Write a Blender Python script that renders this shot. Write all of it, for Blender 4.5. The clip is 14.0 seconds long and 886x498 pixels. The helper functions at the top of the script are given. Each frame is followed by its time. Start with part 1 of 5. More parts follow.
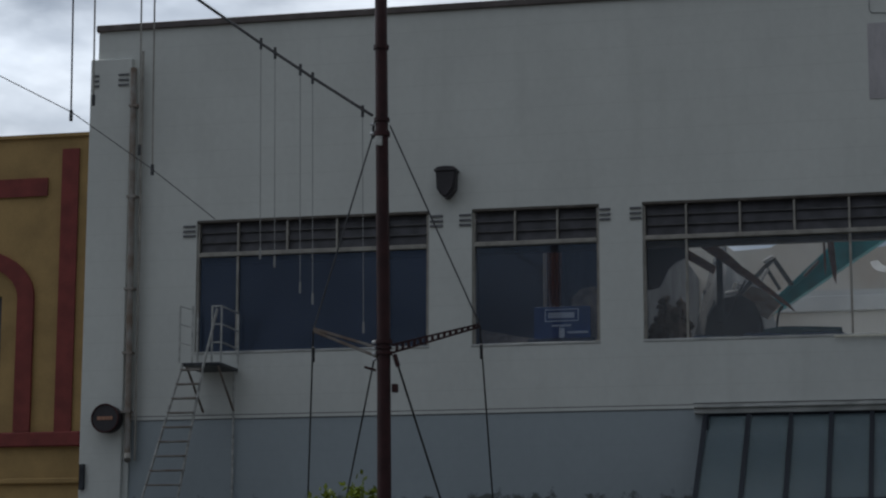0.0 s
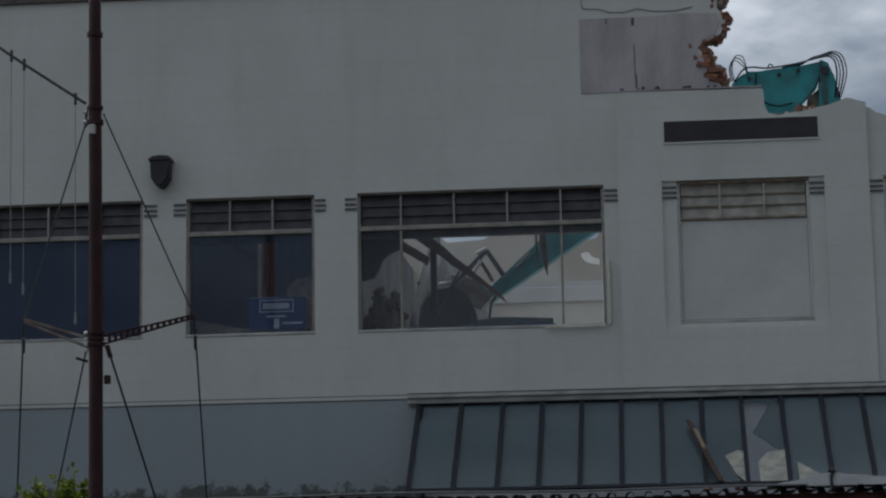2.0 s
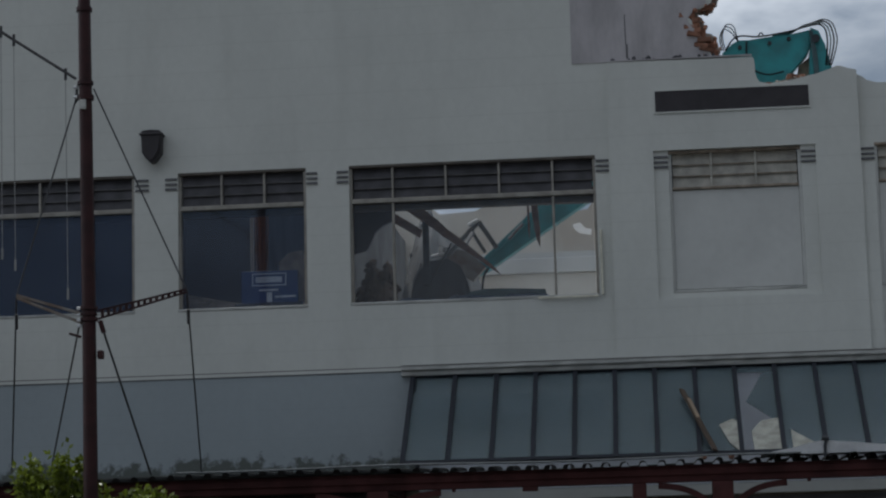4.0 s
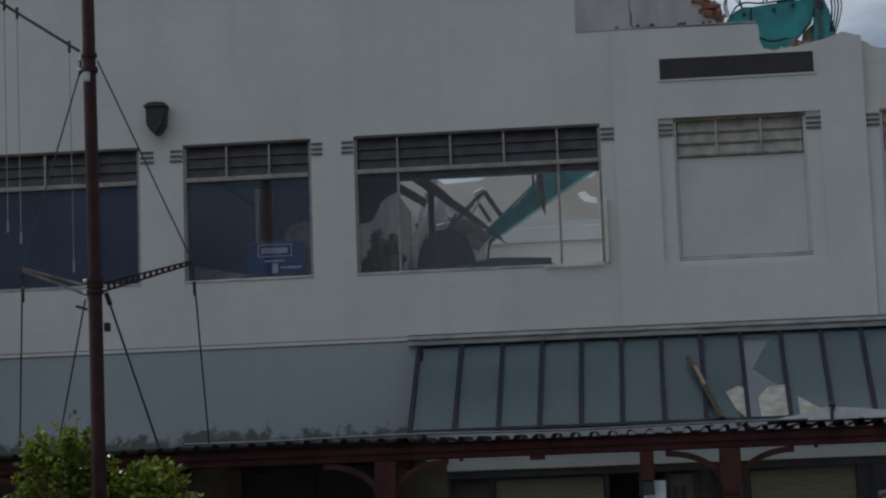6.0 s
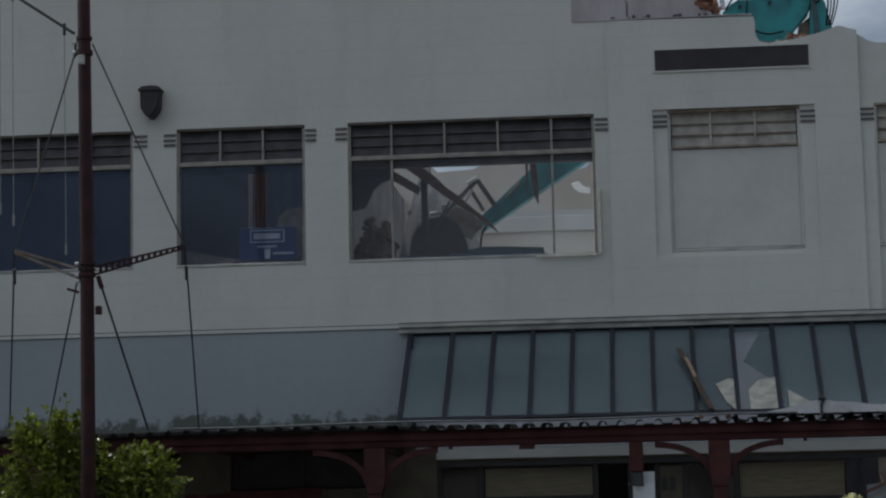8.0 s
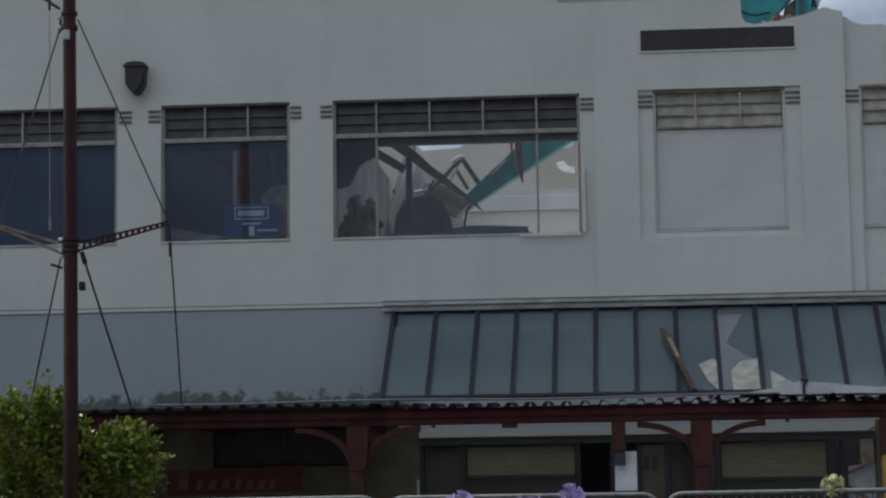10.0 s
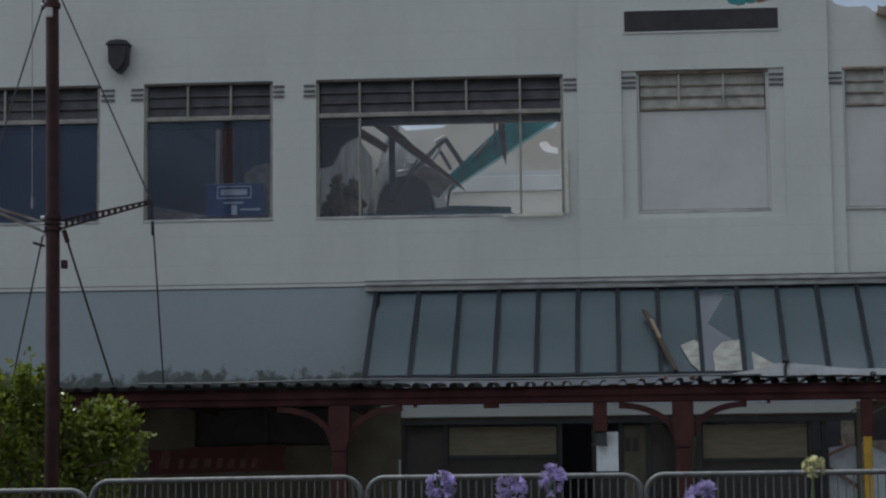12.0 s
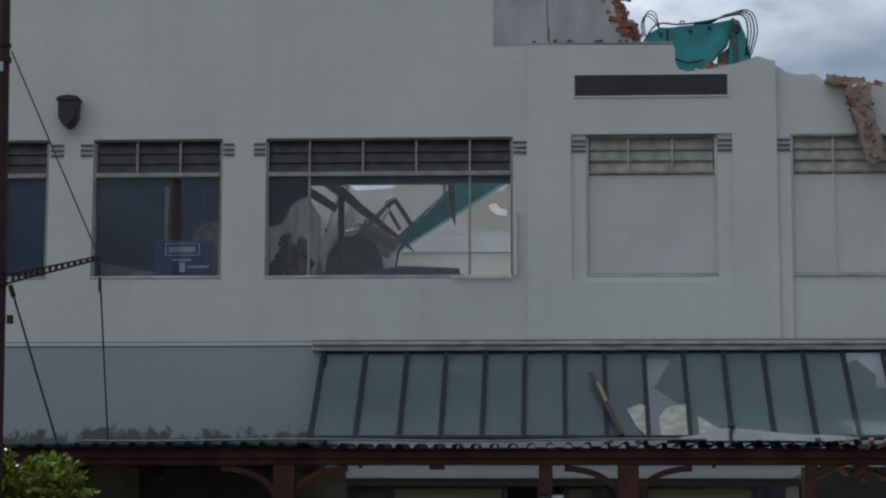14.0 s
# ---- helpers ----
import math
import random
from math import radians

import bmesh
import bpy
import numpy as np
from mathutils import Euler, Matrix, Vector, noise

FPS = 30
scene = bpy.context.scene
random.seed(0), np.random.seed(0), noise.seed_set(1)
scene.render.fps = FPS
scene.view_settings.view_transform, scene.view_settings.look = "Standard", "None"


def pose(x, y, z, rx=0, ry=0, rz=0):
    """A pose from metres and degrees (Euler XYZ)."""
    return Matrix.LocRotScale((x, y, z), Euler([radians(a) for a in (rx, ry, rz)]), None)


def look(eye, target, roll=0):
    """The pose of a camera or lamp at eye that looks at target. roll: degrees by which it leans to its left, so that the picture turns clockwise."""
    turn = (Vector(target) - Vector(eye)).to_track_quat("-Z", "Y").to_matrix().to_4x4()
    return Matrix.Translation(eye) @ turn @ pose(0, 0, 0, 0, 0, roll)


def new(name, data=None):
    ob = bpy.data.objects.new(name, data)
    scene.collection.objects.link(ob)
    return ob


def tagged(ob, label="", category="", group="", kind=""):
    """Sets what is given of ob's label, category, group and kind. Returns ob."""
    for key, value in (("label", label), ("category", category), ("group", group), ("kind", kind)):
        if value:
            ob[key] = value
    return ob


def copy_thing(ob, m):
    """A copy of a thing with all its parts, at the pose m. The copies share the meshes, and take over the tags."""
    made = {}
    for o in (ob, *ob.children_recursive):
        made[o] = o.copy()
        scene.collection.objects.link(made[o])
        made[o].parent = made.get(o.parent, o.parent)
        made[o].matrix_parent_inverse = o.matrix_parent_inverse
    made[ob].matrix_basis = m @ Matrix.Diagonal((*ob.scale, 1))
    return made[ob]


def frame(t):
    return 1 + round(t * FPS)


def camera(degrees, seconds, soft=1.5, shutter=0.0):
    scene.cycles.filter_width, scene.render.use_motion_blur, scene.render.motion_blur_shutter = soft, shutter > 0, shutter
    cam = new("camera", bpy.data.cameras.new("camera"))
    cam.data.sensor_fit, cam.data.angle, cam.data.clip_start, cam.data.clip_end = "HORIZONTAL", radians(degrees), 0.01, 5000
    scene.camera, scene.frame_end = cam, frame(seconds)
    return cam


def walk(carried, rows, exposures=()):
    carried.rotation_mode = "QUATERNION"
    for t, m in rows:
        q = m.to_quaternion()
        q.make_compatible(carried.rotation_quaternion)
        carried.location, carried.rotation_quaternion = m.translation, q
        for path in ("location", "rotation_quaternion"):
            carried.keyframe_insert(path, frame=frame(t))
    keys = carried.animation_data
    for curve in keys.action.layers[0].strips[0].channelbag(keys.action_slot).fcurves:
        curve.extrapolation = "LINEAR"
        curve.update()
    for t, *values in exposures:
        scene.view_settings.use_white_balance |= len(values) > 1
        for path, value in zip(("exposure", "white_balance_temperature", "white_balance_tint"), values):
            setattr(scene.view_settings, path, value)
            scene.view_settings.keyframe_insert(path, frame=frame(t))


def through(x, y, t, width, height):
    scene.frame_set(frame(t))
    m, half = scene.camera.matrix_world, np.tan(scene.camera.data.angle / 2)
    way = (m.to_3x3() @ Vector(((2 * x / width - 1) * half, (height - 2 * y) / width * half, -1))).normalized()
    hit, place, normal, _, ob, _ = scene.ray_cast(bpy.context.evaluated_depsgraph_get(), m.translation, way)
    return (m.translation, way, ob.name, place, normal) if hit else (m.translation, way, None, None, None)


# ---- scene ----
# ---------------------------------------------------------------- camera
cam = camera(22.737, 14.0, soft=2.2)
EYE = (0.0, -35.08, 1.1)
# seconds, yaw, pitch, roll
PATH = [
    (0.0, 12.969, 10.128, -0.112),
    (0.5, 9.661, 9.963, 0.135),
    (1.0, 6.744, 10.421, 0.755),
    (1.5, 6.178, 9.617, 0.873),
    (2.0, 5.460, 9.839, 0.901),
    (2.5, 5.426, 9.611, 0.940),
    (3.0, 5.451, 9.291, 1.135),
    (5.5, 5.096, 8.913, 1.853),
    (6.0, 5.439, 8.318, 1.935),
    (6.5, 5.533, 8.055, 1.675),
    (7.0, 5.422, 8.038, 1.441),
    (9.5, 5.072, 7.738, 0.837),
    (10.0, 4.844, 7.440, 0.726),
    (10.5, 4.204, 7.433, 0.603),
    (11.0, 3.837, 7.099, 0.700),
    (11.5, 4.538, 7.562, 0.627),
    (12.0, 4.395, 6.916, 0.509),
    (12.5, 2.942, 7.200, 0.339),
    (13.0, 2.916, 7.772, 0.168),
    (13.5, 2.694, 8.161, 0.087),
    (14.0, 3.034, 8.491, -0.155),
]
walk(cam, [(t, pose(*EYE, 90 + p, 0, y) @ pose(0, 0, 0, 0, 0, -r)) for t, y, p, r in PATH],
     exposures=[(0.0, -1.65, 6150, 8), (0.5, -1.42, 6150, 8), (1.0, -1.46, 6150, 8), (2.5, -1.51, 6150, 8), (3.0, -1.47, 6150, 8), (5.5, -1.24, 6150, 8), (6.0, -1.26, 6150, 8), (6.5, -1.32, 6150, 8), (7.0, -1.32, 6150, 8), (9.5, -1.24, 6150, 8), (10.0, -0.89, 6150, 8), (10.5, -0.88, 6150, 8), (11.5, -0.86, 6150, 8), (12.0, -0.9, 6150, 8), (13.0, -0.87, 6150, 8), (14.0, -0.86, 6150, 8)])

# ---------------------------------------------------------------- light
SUN_EL, SUN_AZ = 66.0, -57.0      # degrees; azimuth from +y towards +x
world = bpy.data.worlds.new("world")
scene.world = world
world.use_nodes = True
wn, wl = world.node_tree.nodes, world.node_tree.links
wn.clear()
w_out = wn.new("ShaderNodeOutputWorld")
w_bg = wn.new("ShaderNodeBackground")
w_bg.inputs["Strength"].default_value = 0.1
sky = wn.new("ShaderNodeTexSky")
sky.sky_type = "NISHITA"
sky.sun_disc = False
sky.sun_elevation = radians(SUN_EL)
sky.sun_rotation = radians(SUN_AZ)
w_co = wn.new("ShaderNodeTexCoord")
w_map = wn.new("ShaderNodeMapping")
w_map.inputs["Scale"].default_value = (2.2, 2.2, 5.0)
w_map.inputs["Location"].default_value = (3.1, 1.7, 0.9)
w_noise = wn.new("ShaderNodeTexNoise")
w_noise.inputs["Scale"].default_value = 2.1
w_noise.inputs["Detail"].default_value = 8.0
w_noise.inputs["Roughness"].default_value = 0.55
w_ramp = wn.new("ShaderNodeValToRGB")
w_ramp.color_ramp.elements[0].position = 0.33
w_ramp.color_ramp.elements[1].position = 0.59
w_fine = wn.new("ShaderNodeTexNoise")
w_fine.inputs["Scale"].default_value = 1.9
w_fine.inputs["Detail"].default_value = 5.0
w_cr = wn.new("ShaderNodeValToRGB")
w_cr.color_ramp.elements[0].position, w_cr.color_ramp.elements[0].color = 0.40, (14.8, 15.9, 17.7, 1)
w_cr.color_ramp.elements[1].position, w_cr.color_ramp.elements[1].color = 0.62, (30.4, 31.0, 32.0, 1)
w_mix = wn.new("ShaderNodeMixRGB")
wl.new(w_co.outputs["Generated"], w_map.inputs["Vector"])
wl.new(w_map.outputs["Vector"], w_noise.inputs["Vector"])
wl.new(w_map.outputs["Vector"], w_fine.inputs["Vector"])
wl.new(w_noise.outputs["Fac"], w_ramp.inputs["Fac"])
wl.new(w_fine.outputs["Fac"], w_cr.inputs["Fac"])
wl.new(w_ramp.outputs["Color"], w_mix.inputs["Fac"])
wl.new(sky.outputs["Color"], w_mix.inputs["Color1"])
# thin cloud is brighter round the sun
w_dot = wn.new("ShaderNodeVectorMath")
w_dot.operation = "DOT_PRODUCT"
w_dot.inputs[1].default_value = (math.sin(radians(SUN_AZ)) * math.cos(radians(SUN_EL)), math.cos(radians(SUN_AZ)) * math.cos(radians(SUN_EL)), math.sin(radians(SUN_EL)))
wl.new(w_co.outputs["Generated"], w_dot.inputs[0])
w_glow = wn.new("ShaderNodeValToRGB")
for p, v in ((0.36, 0.40), (0.41, 0.84), (0.48, 1.0), (0.58, 1.5)):
    w_glow.color_ramp.elements.new(p).color = (v, v, v, 1)
w_glow.color_ramp.elements[0].color = (0.2, 0.2, 0.2, 1)
w_glow.color_ramp.elements[5].color = (1.0, 1.0, 1.0, 1)
wl.new(w_dot.outputs["Value"], w_glow.inputs["Fac"])
w_mul = wn.new("ShaderNodeMixRGB")
w_mul.blend_type = "MULTIPLY"
w_mul.inputs["Fac"].default_value = 1.0
wl.new(w_cr.outputs["Color"], w_mul.inputs["Color1"])
wl.new(w_glow.outputs["Color"], w_mul.inputs["Color2"])
wl.new(w_mul.outputs["Color"], w_mix.inputs["Color2"])
wl.new(w_mix.outputs["Color"], w_bg.inputs["Color"])
wl.new(w_bg.outputs["Background"], w_out.inputs["Surface"])

sun_dir = Vector((math.sin(radians(SUN_AZ)) * math.cos(radians(SUN_EL)),
                  math.cos(radians(SUN_AZ)) * math.cos(radians(SUN_EL)), math.sin(radians(SUN_EL))))
sun_data = bpy.data.lights.new("sun", "SUN")
sun_data.energy, sun_data.angle, sun_data.color = 3.2, radians(0.55), (1.0, 0.95, 0.87)
sun = new("sun", sun_data)
sun.matrix_basis = look(tuple(sun_dir * 60), (0, 0, 0))


# ---------------------------------------------------------------- materials
def material(name, color, rough=0.7, metal=0.0, vary=0.25, scale=3.0, bump=0.15, fine=40.0, stretch=(1, 1, 1),
             second=None, island=0.0, spec=0.5, grain=0.3):
    """A worn surface: two scales of noise on the colour, the finer one also on the relief."""
    m = bpy.data.materials.new(name)
    m.use_nodes = True
    n, l = m.node_tree.nodes, m.node_tree.links
    b = n["Principled BSDF"]
    b.inputs["Roughness"].default_value = rough
    b.inputs["Metallic"].default_value = metal
    b.inputs["Specular IOR Level"].default_value = spec
    co = n.new("ShaderNodeTexCoord")
    mp = n.new("ShaderNodeMapping")
    mp.inputs["Scale"].default_value = stretch
    l.new(co.outputs["Object"], mp.inputs["Vector"])
    big = n.new("ShaderNodeTexNoise")
    big.inputs["Scale"].default_value = scale
    big.inputs["Detail"].default_value = 6.0
    small = n.new("ShaderNodeTexNoise")
    small.inputs["Scale"].default_value = fine
    small.inputs["Detail"].default_value = 4.0
    for t in (big, small):
        l.new(mp.outputs["Vector"], t.inputs["Vector"])
    ramp = n.new("ShaderNodeValToRGB")
    c2 = second or tuple(c * (1 - vary) for c in color)
    ramp.color_ramp.elements[0].position, ramp.color_ramp.elements[0].color = 0.35, (*c2, 1)
    ramp.color_ramp.elements[1].position, ramp.color_ramp.elements[1].color = 0.62, (*color, 1)
    l.new(big.outputs["Fac"], ramp.inputs["Fac"])
    mul = n.new("ShaderNodeMixRGB")
    mul.blend_type = "MULTIPLY"
    mul.inputs["Fac"].default_value = grain
    l.new(ramp.outputs["Color"], mul.inputs["Color1"])
    l.new(small.outputs["Fac"], mul.inputs["Color2"])
    last = mul
    if island:
        info = n.new("ShaderNodeObjectInfo")
        hsv = n.new("ShaderNodeHueSaturation")
        mr = n.new("ShaderNodeMapRange")
        mr.inputs["To Min"].default_value, mr.inputs["To Max"].default_value = 1 - island, 1 + island
        l.new(info.outputs["Random"], mr.inputs["Value"])
        l.new(mr.outputs["Result"], hsv.inputs["Value"])
        l.new(mul.outputs["Color"], hsv.inputs["Color"])
        last = hsv
    l.new(last.outputs["Color"], b.inputs["Base Color"])
    if bump:
        bp = n.new("ShaderNodeBump")
        bp.inputs["Strength"].default_value = bump
        bp.inputs["Distance"].default_value = 0.02
        l.new(small.outputs["Fac"], bp.inputs["Height"])
        l.new(bp.outputs["Normal"], b.inputs["Normal"])
    return m


def wall_paint(name, color, dirty, stain_z=None):
    """Painted concrete: rain streaks, faint formwork lines and, low down, mould that creeps up in blots."""
    m = material(name, color, 0.8, vary=0.08, scale=0.6, bump=0.10, fine=9.0, stretch=(1.0, 1.0, 0.8), grain=0.10)
    n, l = m.node_tree.nodes, m.node_tree.links
    b = n["Principled BSDF"]
    src = b.inputs["Base Color"].links[0].from_socket
    co = n.new("ShaderNodeTexCoord")
    streak_map = n.new("ShaderNodeMapping")
    streak_map.inputs["Scale"].default_value = (1.6, 1.6, 0.22)
    l.new(co.outputs["Object"], streak_map.inputs["Vector"])
    streak = n.new("ShaderNodeTexNoise")
    streak.inputs["Scale"].default_value = 1.6
    streak.inputs["Detail"].default_value = 7.0
    l.new(streak_map.outputs["Vector"], streak.inputs["Vector"])
    sr = n.new("ShaderNodeMapRange")
    sr.inputs["From Min"].default_value, sr.inputs["From Max"].default_value = 0.52, 0.78
    sr.inputs["To Max"].default_value = 0.22
    l.new(streak.outputs["Fac"], sr.inputs["Value"])
    mix = n.new("ShaderNodeMixRGB")
    mix.inputs["Color2"].default_value = (*dirty, 1)
    l.new(sr.outputs["Result"], mix.inputs["Fac"])
    l.new(src, mix.inputs["Color1"])
    # formwork lines
    sep = n.new("ShaderNodeSeparateXYZ")
    l.new(co.outputs["Object"], sep.inputs["Vector"])
    frac = n.new("ShaderNodeMath")
    frac.operation = "PINGPONG"
    frac.inputs[1].default_value = 0.235
    l.new(sep.outputs["Z"], frac.inputs[0])
    less = n.new("ShaderNodeMath")
    less.operation = "LESS_THAN"
    less.inputs[1].default_value = 0.009
    l.new(frac.outputs[0], less.inputs[0])
    soft = n.new("ShaderNodeMath")
    soft.operation = "MULTIPLY"
    soft.inputs[1].default_value = 0.20
    l.new(less.outputs[0], soft.inputs[0])
    line = n.new("ShaderNodeMixRGB")
    line.inputs["Color2"].default_value = (*dirty, 1)
    l.new(soft.outputs[0], line.inputs["Fac"])
    l.new(mix.outputs["Color"], line.inputs["Color1"])
    last = line
    if stain_z:
        blot = n.new("ShaderNodeTexNoise")
        blot.inputs["Scale"].default_value = 3.4
        blot.inputs["Detail"].default_value = 9.0
        blot.inputs["Roughness"].default_value = 0.7
        l.new(co.outputs["Object"], blot.inputs["Vector"])
        rise = n.new("ShaderNodeMapRange")
        rise.inputs["From Min"].default_value, rise.inputs["From Max"].default_value = stain_z[0], stain_z[1]
        rise.inputs["To Min"].default_value, rise.inputs["To Max"].default_value = 0.30, -0.16
        l.new(sep.outputs["Z"], rise.inputs["Value"])
        add = n.new("ShaderNodeMath")
        l.new(rise.outputs["Result"], add.inputs[0])
        l.new(blot.outputs["Fac"], add.inputs[1])
        cut = n.new("ShaderNodeMapRange")
        cut.inputs["From Min"].default_value, cut.inputs["From Max"].default_value = 0.60, 0.70
        cut.inputs["To Max"].default_value = 0.9
        l.new(add.outputs[0], cut.inputs["Value"])
        moss = n.new("ShaderNodeMixRGB")
        moss.inputs["Color2"].default_value = (0.09, 0.10, 0.085, 1)
        l.new(cut.outputs["Result"], moss.inputs["Fac"])
        l.new(last.outputs["Color"], moss.inputs["Color1"])
        last = moss
    l.new(last.outputs["Color"], b.inputs["Base Color"])
    return m


def glass_material(name, tint, rough=0.03, sheen=(1, 1, 1), dust=None, dusty=0.0):
    m = bpy.data.materials.new(name)
    m.use_nodes = True
    n, l = m.node_tree.nodes, m.node_tree.links
    n.clear()
    out = n.new("ShaderNodeOutputMaterial")
    mix = n.new("ShaderNodeMixShader")
    clear = n.new("ShaderNodeBsdfTransparent")
    clear.inputs["Color"].default_value = (*tint, 1)
    gloss = n.new("ShaderNodeBsdfGlossy")
    gloss.inputs["Roughness"].default_value = rough
    gloss.inputs["Color"].default_value = (*sheen, 1)
    fres = n.new("ShaderNodeFresnel")
    fres.inputs["IOR"].default_value = 1.6
    noise_t = n.new("ShaderNodeTexNoise")
    noise_t.inputs["Scale"].default_value = 1.7
    bp = n.new("ShaderNodeBump")
    bp.inputs["Strength"].default_value = 0.06
    l.new(noise_t.outputs["Fac"], bp.inputs["Height"])
    l.new(bp.outputs["Normal"], gloss.inputs["Normal"])
    l.new(fres.outputs["Fac"], mix.inputs["Fac"])
    l.new(clear.outputs["BSDF"], mix.inputs[1])
    l.new(gloss.outputs["BSDF"], mix.inputs[2])
    last = mix
    if dust:
        dirt = n.new("ShaderNodeBsdfDiffuse")
        dirt.inputs["Color"].default_value = (*dust, 1)
        film = n.new("ShaderNodeTexNoise")
        film.inputs["Scale"].default_value = 1.1
        film.inputs["Detail"].default_value = 6.0
        co = n.new("ShaderNodeTexCoord")
        l.new(co.outputs["Object"], film.inputs["Vector"])
        mr = n.new("ShaderNodeMapRange")
        mr.inputs["From Min"].default_value, mr.inputs["From Max"].default_value = 0.3, 0.7
        mr.inputs["To Min"].default_value, mr.inputs["To Max"].default_value = dusty * 0.75, dusty * 1.25
        l.new(film.outputs["Fac"], mr.inputs["Value"])
        info = n.new("ShaderNodeObjectInfo")
        own = n.new("ShaderNodeMapRange")
        own.inputs["To Min"].default_value, own.inputs["To Max"].default_value = 0.7, 1.2
        l.new(info.outputs["Random"], own.inputs["Value"])
        each = n.new("ShaderNodeMath")
        each.operation = "MULTIPLY"
        l.new(mr.outputs["Result"], each.inputs[0])
        l.new(own.outputs["Result"], each.inputs[1])
        last = n.new("ShaderNodeMixShader")
        l.new(each.outputs[0], last.inputs["Fac"])
        l.new(mix.outputs["Shader"], last.inputs[1])
        l.new(dirt.outputs["BSDF"], last.inputs[2])
    l.new(last.outputs["Shader"], out.inputs["Surface"])
    return m


M_WALL = wall_paint("white_wall_paint", (0.66, 0.67, 0.63), (0.455, 0.46, 0.425))
M_LOWER = wall_paint("blue_grey_lower_wall", (0.375, 0.42, 0.44), (0.30, 0.335, 0.35), stain_z=(3.2, 3.75))
M_TRIM = material("white_trim_paint", (0.60, 0.60, 0.57), 0.75, vary=0.38, scale=2.5, stretch=(1, 1, 4))
M_CONC = material("bare_concrete", (0.56, 0.53, 0.54), 0.9, vary=0.24, scale=1.3, bump=0.4, fine=10, stretch=(1.6, 1, 0.6), grain=0.2)
M_BRICK = material("red_brick", (0.37, 0.18, 0.115), 0.9, vary=0.45, scale=9, bump=0.6, fine=30, island=0.35)
M_MORTAR = material("mortar", (0.40, 0.34, 0.29), 0.95, vary=0.4, scale=6, bump=0.7, fine=25)
M_SANDY = material("sandy_render", (0.44, 0.36, 0.29), 0.95, vary=0.45, scale=5, bump=0.8, fine=16)
M_FRAME = material("cream_window_frame", (0.40, 0.375, 0.33), 0.55, vary=0.3, scale=5)
M_FRAME_DARK = material("dark_window_head", (0.15, 0.13, 0.11), 0.7, vary=0.4, scale=5)
M_GLASS = glass_material("blue_tinted_glass", (0.42, 0.50, 0.66), sheen=(0.60, 0.74, 0.95), dust=(0.25, 0.29, 0.37), dusty=0.155)
M_GLASS_MID = glass_material("light_tinted_glass", (0.84, 0.85, 0.88), sheen=(0.6, 0.74, 0.95), dust=(0.24, 0.26, 0.31), dusty=0.06)
M_GLASS_HAZE = glass_material("haze_veil_glass", (0.96, 0.96, 0.96), sheen=(0.40, 0.43, 0.5), dust=(0.46, 0.46, 0.45), dusty=0.055)
M_SHOPGLASS = glass_material("dark_shop_glass", (0.55, 0.54, 0.52), 0.1, sheen=(0.5, 0.48, 0.45), dust=(0.30, 0.27, 0.25), dusty=0.10)
M_SKYGLASS = glass_material("dusty_skylight_glass", (0.62, 0.71, 0.74), 0.15, dust=(0.205, 0.25, 0.268), dusty=0.36)
M_LOUVRE = material("dark_louvre_glass", (0.078, 0.075, 0.085), 0.55, vary=0.5, scale=4, bump=0.05)
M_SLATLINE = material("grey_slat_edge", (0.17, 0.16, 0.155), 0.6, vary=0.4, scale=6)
M_BOARD = material("white_boarding", (0.63, 0.635, 0.61), 0.75, vary=0.10, scale=1.0, bump=0.05, fine=9, grain=0.12)
M_LOUVRE_PALE = material("cream_louvre_slat", (0.56, 0.535, 0.47), 0.6, vary=0.35, scale=4)
M_RUST = material("rusty_cream_slat", (0.40, 0.33, 0.26), 0.8, vary=0.5, scale=7)
M_STRIPE = material("dark_groove_paint", (0.16, 0.16, 0.17), 0.8)
M_PLAQUE = material("black_brown_board", (0.045, 0.038, 0.043), 0.55, vary=0.35, scale=3)
M_COPING = material("brown_flashing", (0.14, 0.115, 0.105), 0.6, vary=0.4, scale=3)
M_INT = material("interior_plaster", (0.85, 0.81, 0.74), 0.9, scale=0.7, bump=0.3, second=(0.66, 0.585, 0.50), stretch=(1, 1, 0.6))
M_INT_PALE = material("pale_plaster_band", (0.82, 0.82, 0.80), 0.9, vary=0.12, scale=1)
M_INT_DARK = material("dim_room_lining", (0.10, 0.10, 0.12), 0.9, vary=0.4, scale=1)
M_CURTAIN = material("brown_curtain", (0.50, 0.27, 0.18), 0.9, vary=0.4, scale=4, stretch=(8, 8, 0.6))
M_SHEER = material("grey_sheer", (0.17, 0.18, 0.22), 0.9, vary=0.3, scale=4, stretch=(9, 9, 0.6))
M_RUBBLE = material("rubble_dust", (0.105, 0.105, 0.115), 0.95, vary=0.55, scale=4, bump=0.8, fine=18)
M_EARTH = material("brown_debris", (0.19, 0.14, 0.105), 0.95, vary=0.6, scale=4, bump=0.8, fine=14)
M_DUST = material("grey_plaster_dust", (0.25, 0.25, 0.25), 0.95, vary=0.4, scale=1.2, bump=0.5, fine=12)
M_TIMBER = material("old_red_timber", (0.33, 0.19, 0.145), 0.8, vary=0.4, scale=3, stretch=(1, 1, 6), bump=0.4)
M_TIMBER_PALE = material("broken_pale_timber", (0.42, 0.32, 0.22), 0.8, vary=0.45, scale=5, bump=0.4)
M_STEEL_DARK = material("dark_steel", (0.07, 0.075, 0.085), 0.5, 0.5, vary=0.4, scale=6)
